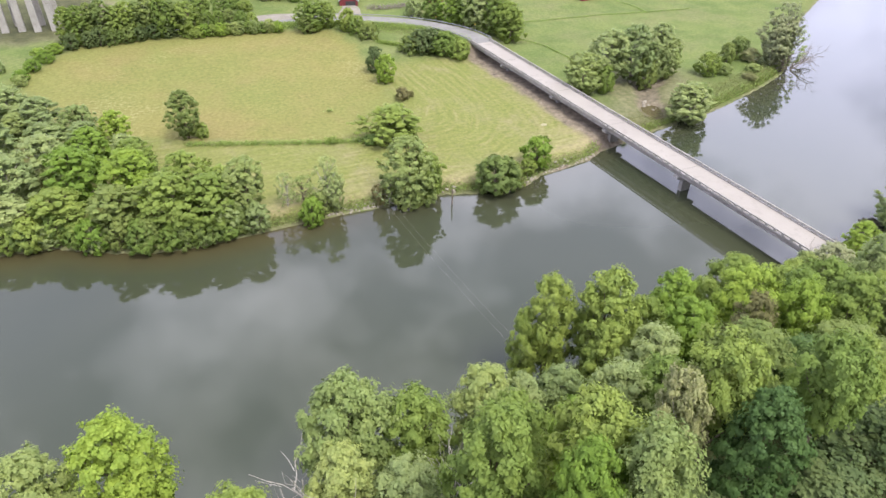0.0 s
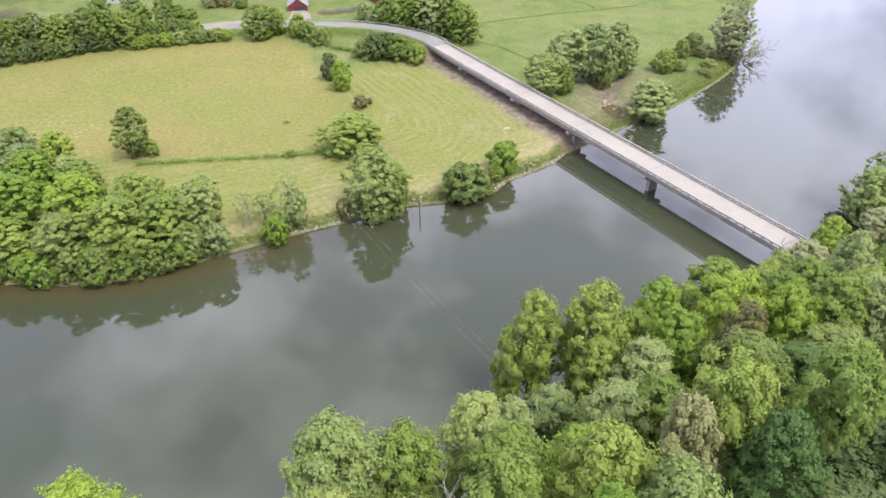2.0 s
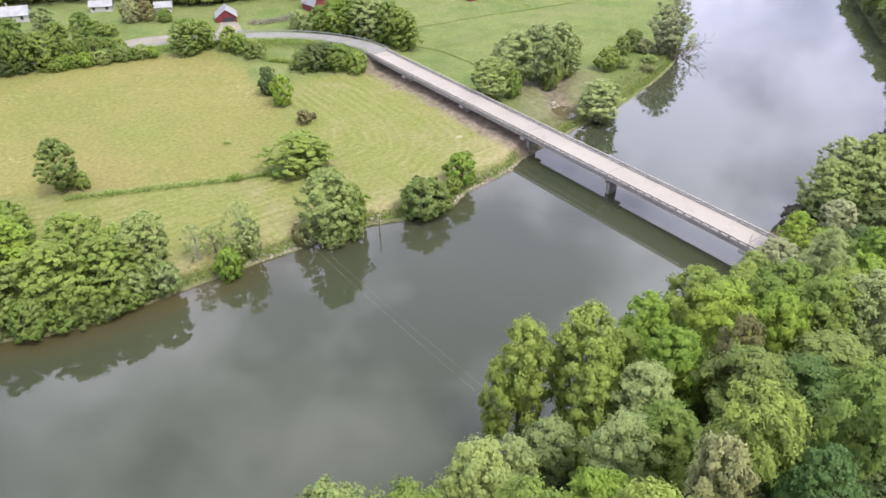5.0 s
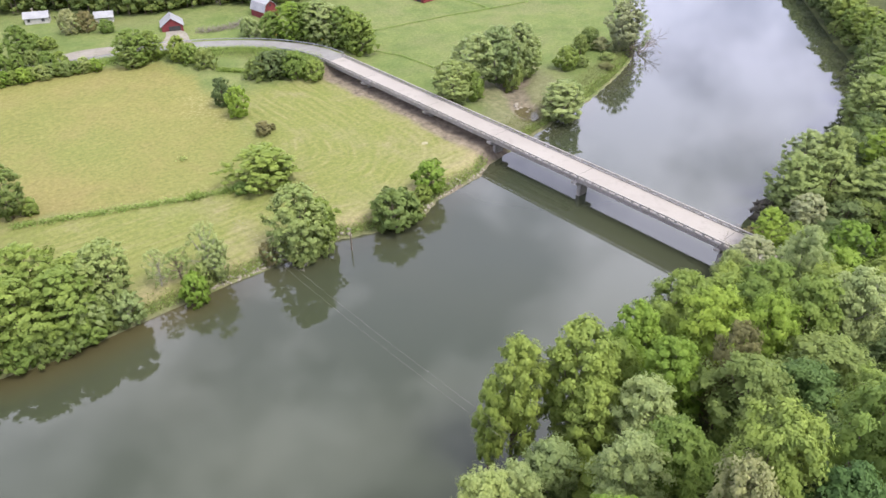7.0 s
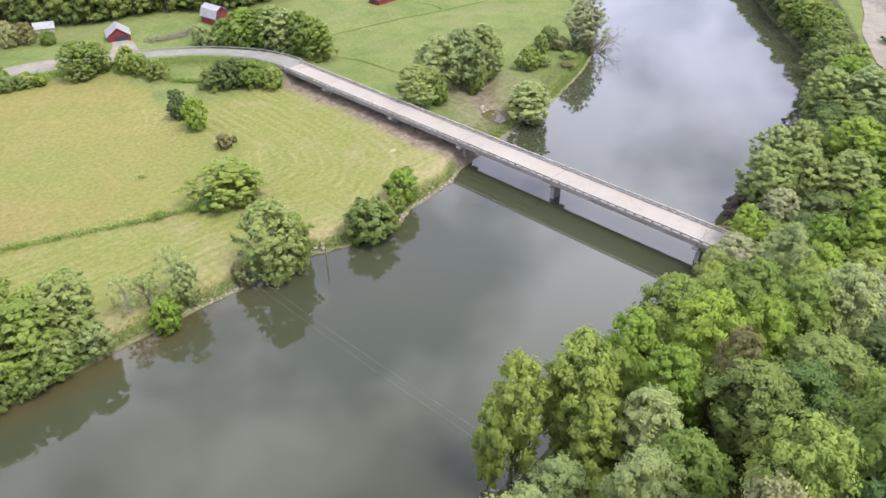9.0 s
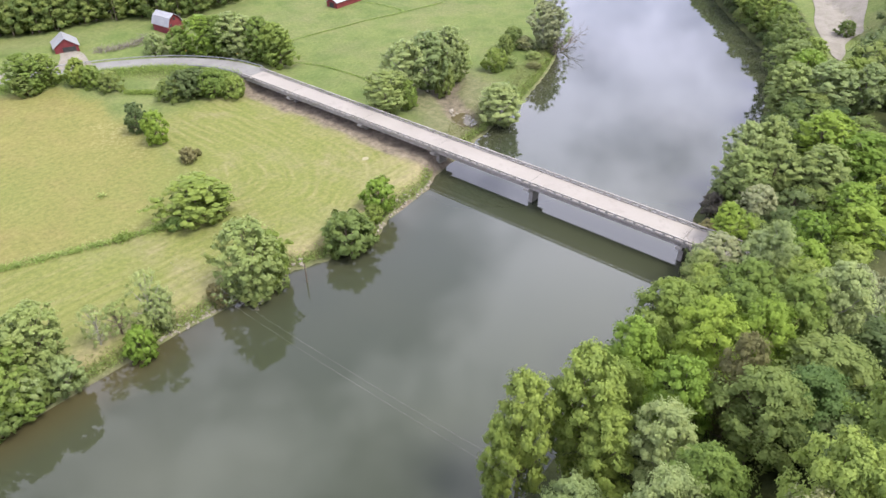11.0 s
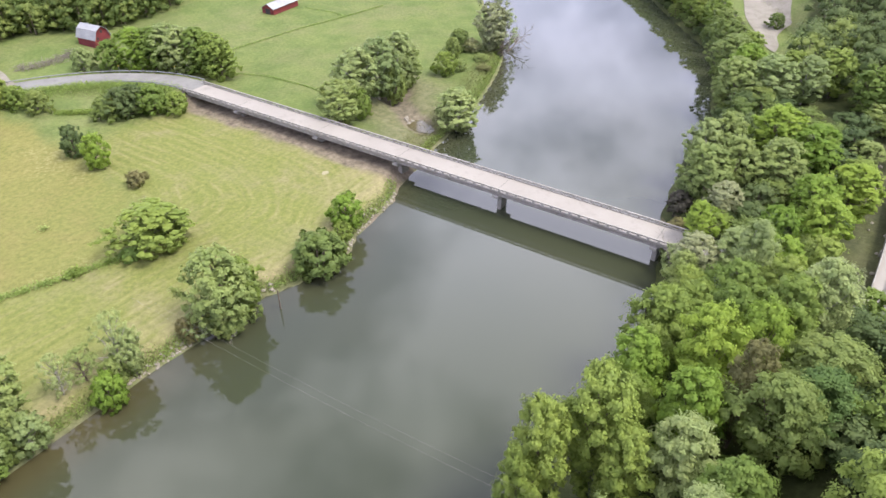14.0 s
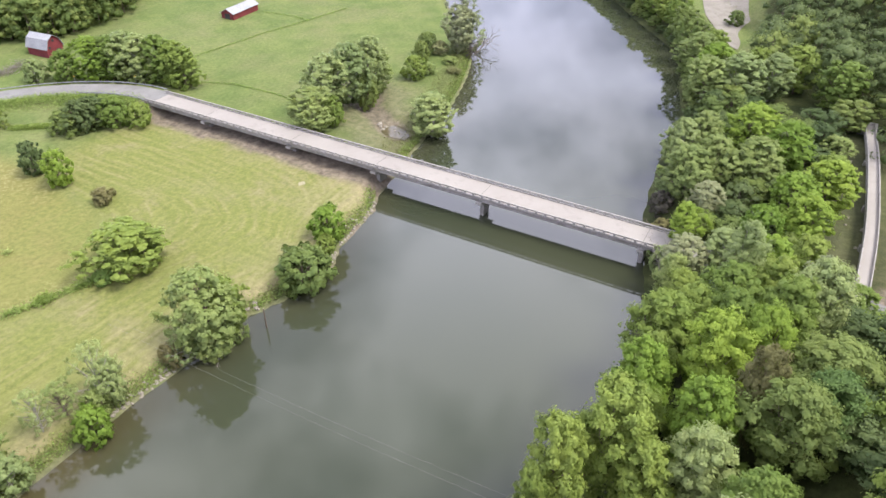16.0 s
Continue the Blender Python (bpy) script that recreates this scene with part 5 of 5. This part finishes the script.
# about the inlet and upstream
plant_rows(field_group, [
    (8.5, 134, 17, 6.4, 'mid', 'full'), (-48.5, 150, 15.5, 6.4, 'mid', 'full'),
    (-50, 148.5, 9.5, 4.6, 'dark', 'bush'), (-42.5, 151, 13.5, 4.8, 'mid', 'full'), (-36, 144, 12, 4.4, 'mid', 'bush'),
    (-34, 140, 10, 4.2, 'mid', 'bush'), (-32, 133, 9.5, 4.2, 'dark', 'bush'), (23, 61.5, 19.6, 7.6, 'grey', 'airy'),
    (40, 58.5, 20.6, 6.0, 'grey', 'airy'), (31, 59.5, 20.8, 7.4, 'grey', 'airy'), (9.6, 57, 15.6, 6.6, 'olive', 'airy'),
    (45, 60, 15.5, 6.0, 'olive', 'full'), (17, 55, 11, 3.6, 'mid', 'bush'), (33, 55, 12, 3.8, 'dark', 'bush'),
    (28.5, 30.5, 12.6, 7.0, 'grey', 'airy'), (35, 33.5, 10.5, 5.0, 'olive', 'full'), (80.5, 62.5, 10.0, 4.0, 'dark', 'bush'),
])
# by the farm
plant_rows(field_group, [
    (58, 53.5, 10.0, 4.6, 'mid', 'bush'), (73, 60, 9.5, 3.4, 'dark', 'bush'), (64, 52, 6, 3.2, 'olive', 'bush'), (82, 58, 7.0, 3.8, 'pale', 'bush'), (76, 50.5, 4.6, 3.0, 'olive', 'bush'), (69, 45.5, 3.8, 2.8, 'straw', 'bush'),
    (90, 53.5, 23, 7.0, 'silver', 'sparse'), (86.5, 53.0, 19, 6.4, 'silver', 'airy'), (94, 51.5, 15, 5.0, 'grey', 'sparse'), (88.5, 49.5, 6.5, 3.4, 'snag', 'sparse'),
    (93, 55, 12, 4, 'grey', 'sparse'), (167, -26.8, 9.0, 4.0, 'dark', 'bush'), (-76, 175, 16.5, 5.0, 'mid', 'full'),
    (-84, 181, 13, 5.5, 'mid', 'broad'), (-70, 190, 9, 4, 'mid', 'bush'), (-54.5, 197, 13, 4.6, 'pale', 'bush'),
    (-49, 196, 11.5, 4.2, 'brown', 'bush'), (-44, 190, 9, 3.6, 'mid', 'bush'), (-66, 185, 8, 4, 'mid', 'bush'),
    (-84, 204, 13, 5.5, 'grey', 'broad'), (-96, 200, 12, 5, 'mid', 'broad'),
])

# the hedge of trees behind the hay meadow and the hedges along the road
hedge = random.Random(9)
for i in range(17):
    x = -131 + i * 3.9
    y = 168 - 9 * (i / 17) + hedge.uniform(-2, 2.5)
    tall = 13 if i < 11 else 9 - (i - 11) * 0.45
    plant(x, y, 4 + tall + hedge.uniform(-1.5, 1.5), hedge.uniform(4.2, 5.6) if i < 11 else 3.2, hedge.choice(['mid', 'dark', 'mid', 'dark']), 'full' if i < 11 else 'bush', field_group)
for i in range(8):
    plant(-130 + i * 4.5 + hedge.uniform(-1, 1), 161.5 + hedge.uniform(-1, 1), 8.5 + hedge.uniform(-1, 1.5), 3.4, hedge.choice(['forest', 'dark', 'dark']), 'bush', field_group)
for i in range(13):
    plant(-91 + i * 2.5 + hedge.uniform(-0.6, 0.6), 158.5 - i * 0.42 + hedge.uniform(-0.8, 0.8), 7.6 + hedge.uniform(-0.8, 0.9), 2.9, hedge.choice(['mid', 'mid', 'olive', 'bright']), 'bush', field_group)
for x, y in ((-136, 160), (-139, 152), (-143, 145), (-146, 138), (-141, 157)):
    plant(x, y, 6.5 + hedge.uniform(-1, 1), 3.2, 'bright', 'bush', field_group)

# scrub left of the meadow
for x, y, h, r in ((-150, 120, 6, 4), (-156, 132, 6, 4.5), (-161, 112, 7, 5), (-149, 107, 6, 4), (-153, 148, 4, 3), (-146, 133, 3.5, 2.4), (-158, 160, 4.5, 3.5)):
    plant(x, y, ground_at(x, y) + h, r, hedge.choice(['grey', 'olive', 'grey']), 'bush', field_group)

# woods beyond the farm
WOOD_EDGE = [(-175, 268, 0), (-110, 258, 0), (-83, 242, 0), (-52, 233, 0), (-39, 219, 0), (-29, 206, 0), (-19, 201, 0), (-8, 201, 0), (10, 193, 0), (25, 181, 0), (40, 181, 0), (56, 186, 0), (80, 202, 0)]
spots = []
for p in refine(WOOD_EDGE, 6):
    for k in range(3):
        spots.append((p[0] + hedge.uniform(-3, 3), p[1] + 3 + 8.5 * k + hedge.uniform(-2, 2), hedge.uniform(11, 16), hedge.uniform(5.5, 7.0)))
woods("farm_woods", spots[::2], 'dark', "dark green woods behind the farm", 63)
woods("farm_woods", spots[1::2], 'dark', "lighter green trees among the woods behind the farm", 64)

for e in list(MASTERS.values()):
    for ob in [*e.children_recursive, e]:
        bpy.data.objects.remove(ob)


# ---------------------------------------------------------------- low growth
def strewn(name, pts, mat, label, category, size, n_each, seed, spread=0.6, height=0.5):
    """Small leafy tufts strewn along lines, one joined object."""
    rng = np.random.default_rng(seed)
    p = np.array(pts, float)
    p = np.repeat(p, n_each, 0)
    p[:, 0] += rng.normal(0, spread, len(p))
    p[:, 1] += rng.normal(0, spread, len(p))
    z = land(p[:, 0], p[:, 1])
    ok = z > 0.12
    p, z = p[ok], z[ok]
    up = rng.uniform(0.05, height, len(p))
    c = np.stack([p[:, 0], p[:, 1], z + up], -1)
    nrm = rng.normal(size=(len(p), 3)) * 0.8 + np.array([0, 0, 0.6])
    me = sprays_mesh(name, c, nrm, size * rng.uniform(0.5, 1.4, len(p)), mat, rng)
    return tagged(new(name, me), label, category, kind="stuff")


def along(pts, step):
    out = []
    for (ax, ay), (bx, by) in zip(pts, pts[1:]):
        n = max(1, int(math.hypot(bx - ax, by - ay) / step))
        out += [(ax + (bx - ax) * i / n, ay + (by - ay) * i / n) for i in range(n)]
    return out


shore_line = [(x, float(far_shore(x)) + 1.6) for x in np.arange(-160, 100, 0.5) if not (-6 < x < 9)]
strewn("bank_weeds", shore_line, LEAF['weed'], "tall green weeds along the river bank", "weeds", 0.30, 40, 3, 0.8, 0.8)
strewn("bank_straw", [p for p in shore_line if p[0] > -100], LEAF['straw'], "pale dry grass along the river bank", "grass", 0.30, 26, 5, 0.8, 0.6)
gaps = random.Random(77)
meadow_edge = along([(-106, 70), (-90, 63.4), (-72, 56), (-60, 52), (-52, 57), (-47.5, 70), (-44.5, 84), (-41.5, 98), (-39, 118), (-37, 130)], 0.4)
low = [p for p in meadow_edge if p[0] < -58 or (p[0] < -50 and p[1] < 60)]
strewn("hedgerow_weeds", [p for p in low if gaps.random() < 0.8], LEAF['weed'], "strip of tall weeds between hay and mown grass", "weeds", 0.32, 44, 4, 0.62, 0.9)
clumps = [p for p in low if gaps.random() < (0.07 if p[0] < -72 else 0.30) and p[0] > -84]
strewn("hedgerow_scrub", clumps, LEAF['mid'], "small scrub clumps in the weed strip", "scrub", 0.38, 130, 14, 0.8, 1.5)
pasture_lines = along([(33, 128.5), (50, 127), (69, 125), (90, 121), (110, 118)], 0.5) + along([(20, 112), (25, 100), (25.5, 84), (24, 74)], 0.5) + along([(88, 143), (90, 130), (89, 121)], 0.6)
strewn("fence_line_grass", pasture_lines, LEAF['weed'], "line of tall grass along a pasture fence", "grass", 0.36, 9, 6, 0.22, 0.45)
road_edge = [p[:2] for p in offset_line(road_line, 5.6) if p[1] > 108 and p[0] > -60]
strewn("verge_weeds", along(road_edge, 0.35), LEAF['weed'], "bright green weeds on the road embankment", "weeds", 0.28, 120, 7, 1.6, 0.5)
strewn("verge_shrubs", along([(-30, 128), (-20, 117), (-14, 110)], 0.4), LEAF['mid'], "dark scrub line below the road embankment", "scrub", 0.4, 60, 8, 0.6, 0.9)
strewn("inlet_grass", [(x, float(far_shore(x)) + d) for x in np.arange(8, 90, 0.8) for d in (2.5, 4.5, 7.0)], LEAF['straw'], "pale tall grass on the inlet's bank", "grass", 0.26, 34, 9, 1.6, 0.5)
strewn("hay_tussock", [(-65.5, 76)] , LEAF['olive'], "tussock of tall grass in the hay", "grass", 0.4, 90, 13, 0.55, 0.8)


# ---------------------------------------------------------------- bank stones
def build_stones():
    rng = random.Random(21)
    src = []
    for k in range(5):
        bm = bmesh.new()
        bmesh.ops.create_icosphere(bm, subdivisions=1, radius=1)
        for v in bm.verts:
            v.co *= rng.uniform(0.75, 1.2)
            v.co.z *= 0.65
        me = bpy.data.meshes.new("bank_stone")
        bm.to_mesh(me)
        bm.free()
        me.materials.append(STONE)
        src.append(me)

    def drop(x, y, r):
        ob = new("bank_stone", rng.choice(src))
        ob.matrix_world = pose(x, y, max(ground_at(x, y), 0.0) + r * 0.2, rng.uniform(-20, 20), rng.uniform(-20, 20), rng.uniform(0, 360)) @ Matrix.Diagonal((r, r * rng.uniform(0.7, 1.1), r, 1))
        tagged(ob, "pale weathered stone at the water's edge", "stone", "stones of the river bank")

    for _ in range(120):
        x = rng.uniform(-80, -62) if rng.random() < 0.45 else rng.uniform(-38, -8)
        drop(x, float(far_shore(x)) + rng.uniform(0.1, 2.0), rng.uniform(0.15, 0.42))
    for _ in range(9):
        x = rng.uniform(-54.5, -50.5)
        drop(x, float(far_shore(x)) + rng.uniform(0.2, 2.2), rng.uniform(0.25, 0.6))
    for _ in range(45):
        x = rng.uniform(-36, -8)
        drop(x, float(far_shore(x)) + rng.uniform(0.3, 2.2), rng.uniform(0.25, 0.55))
    for _ in range(36):
        x = rng.uniform(-84, -68)
        drop(x, float(far_shore(x)) + rng.uniform(0.3, 1.6), rng.uniform(0.2, 0.5))
    for _ in range(9):
        drop(rng.uniform(23.5, 27.0), rng.uniform(39.5, 46.5), rng.uniform(0.4, 1.0))
    for _ in range(30):
        drop(rng.uniform(1, 60), rng.uniform(-84, -70), rng.uniform(0.3, 0.8))


build_stones()


# ---------------------------------------------------------------- dead wood, poles and wires
def bare_tree(at, h, seed, label, lean=(0, 0), mat=PALE_BARK, name="dead_tree", r=0.16):
    rng = np.random.default_rng(seed)
    t = thing(name, at, label, name.replace("_", " "))
    bm = bmesh.new()

    def grow(p, d, length, rad, depth):
        q = p + d * length
        mid = (p + q) / 2 + rng.normal(0, length * 0.06, 3)
        tube(bm, [tuple(p), tuple(mid), tuple(q)], [rad, rad * 0.8, rad * 0.55], 5)
        if depth:
            for _ in range(3):
                nd = d + rng.normal(0, 0.55, 3)
                nd /= np.linalg.norm(nd)
                grow(p + (q - p) * rng.uniform(0.5, 1.0), nd, length * rng.uniform(0.55, 0.8), rad * 0.5, depth - 1)

    d0 = np.array([lean[0], lean[1], 1.0])
    grow(np.zeros(3), d0 / np.linalg.norm(d0), h * 0.42, r, 3)
    part("bare_crown", bm, mat, t, "bare branching limbs")


bare_tree((-108.6, -61.0, ground_at(-108.6, -61.0)), 22, 1, "bare pale trunk standing among green crowns", (0.05, 0.12), r=0.26)
bare_tree((-95.6, -64.6, ground_at(-95.6, -64.6)), 19, 2, "dead grey crown among green trees", (0.1, 0.2), r=0.2)
bare_tree((-94.4, -63.6, ground_at(-94.4, -63.6)), 18, 5, "dead grey crown among green trees", (-0.2, 0.2), r=0.18)
for k, (x, y, lx, ly) in enumerate(((94, 50, 1.3, -0.5), (96, 51.5, 2.0, 0.3), (95, 50.5, 1.6, -0.1), (97.5, 52.5, 2.4, -0.4))):
    bare_tree((x, y, 0.1), 15, 10 + k, "fallen dead tree reaching over the water", (lx, ly), OLD_WOOD, "fallen_tree", 0.24)
bare_tree((-66.0, 19.6, 0.1), 4.5, 30, "pale driftwood branch at the bank", (0.9, -1.6), PALE_BARK, "driftwood", 0.10)
bare_tree((-132, 33.0, 0.1), 3.5, 31, "pale driftwood branch at the bank", (1.8, -0.3), PALE_BARK, "driftwood", 0.08)
bare_tree((7.5, -37.5, 0.3), 7, 33, "dark snag at the bridge's end", (0.5, 0.6), BARK, "dead_tree", 0.12)
bare_tree((-8.5, -42, 1.5), 11, 34, "bare grey limbs beside the bridge", (0.2, 0.3), OLD_WOOD, "dead_tree", 0.14)

pole = thing("mooring_pole", (-54.6, 17.6, 0), "dark leaning wooden pole at the water's edge", "pole")
part("shaft", tube(bmesh.new(), [(0, 0, -2), (0.05, 0.0, 2), (0.10, 0.05, 4.4)], [0.16, 0.14, 0.11], 8), BARK, pole)


def brush_pile(x, y, r, seed):
    rng = np.random.default_rng(seed)
    t = thing("brush_pile", (x, y, ground_at(x, y)), "grey pile of cut brush in the pasture", "brush pile", "brush piles by the farm")
    bm = bmesh.new()
    for _ in range(80):
        p = rng.normal(0, r * 0.45, 3)
        p[2] = abs(p[2]) * 0.45 + 0.1
        d = rng.normal(size=3)
        d[2] *= 0.4
        d = d / np.linalg.norm(d) * rng.uniform(0.8, 2.2)
        tube(bm, [tuple(p - d / 2), tuple(p + d / 2)], [0.07, 0.03], 4)
    tagged(part("sticks", bm, OLD_WOOD, t), kind="stuff")


for k, (x, y) in enumerate(((-17, 167.5), (-13.5, 166.5), (-10, 166), (-6.5, 165.6), (-3, 166.5), (0.5, 168))):
    brush_pile(x, y, 3.0, 40 + k)


def build_wires():
    for off in (0.0, 1.3):
        a, b = Vector((-76.2 + off, -47.2, 16.3)), Vector((-73.6 + off, 33.0, 9.0))
        w = thing("overhead_cable", tuple(a), "thin pale overhead cable strung across the river", "cable", "cables over the river")
        pts = []
        for i in range(25):
            t = i / 24
            p = (b - a) * t
            p.z -= 1.2 * 4 * t * (1 - t)
            pts.append(tuple(p))
        part("strand", tube(bmesh.new(), pts, [0.0065] * 25, 5), OLD_CONCRETE, w)


build_wires()
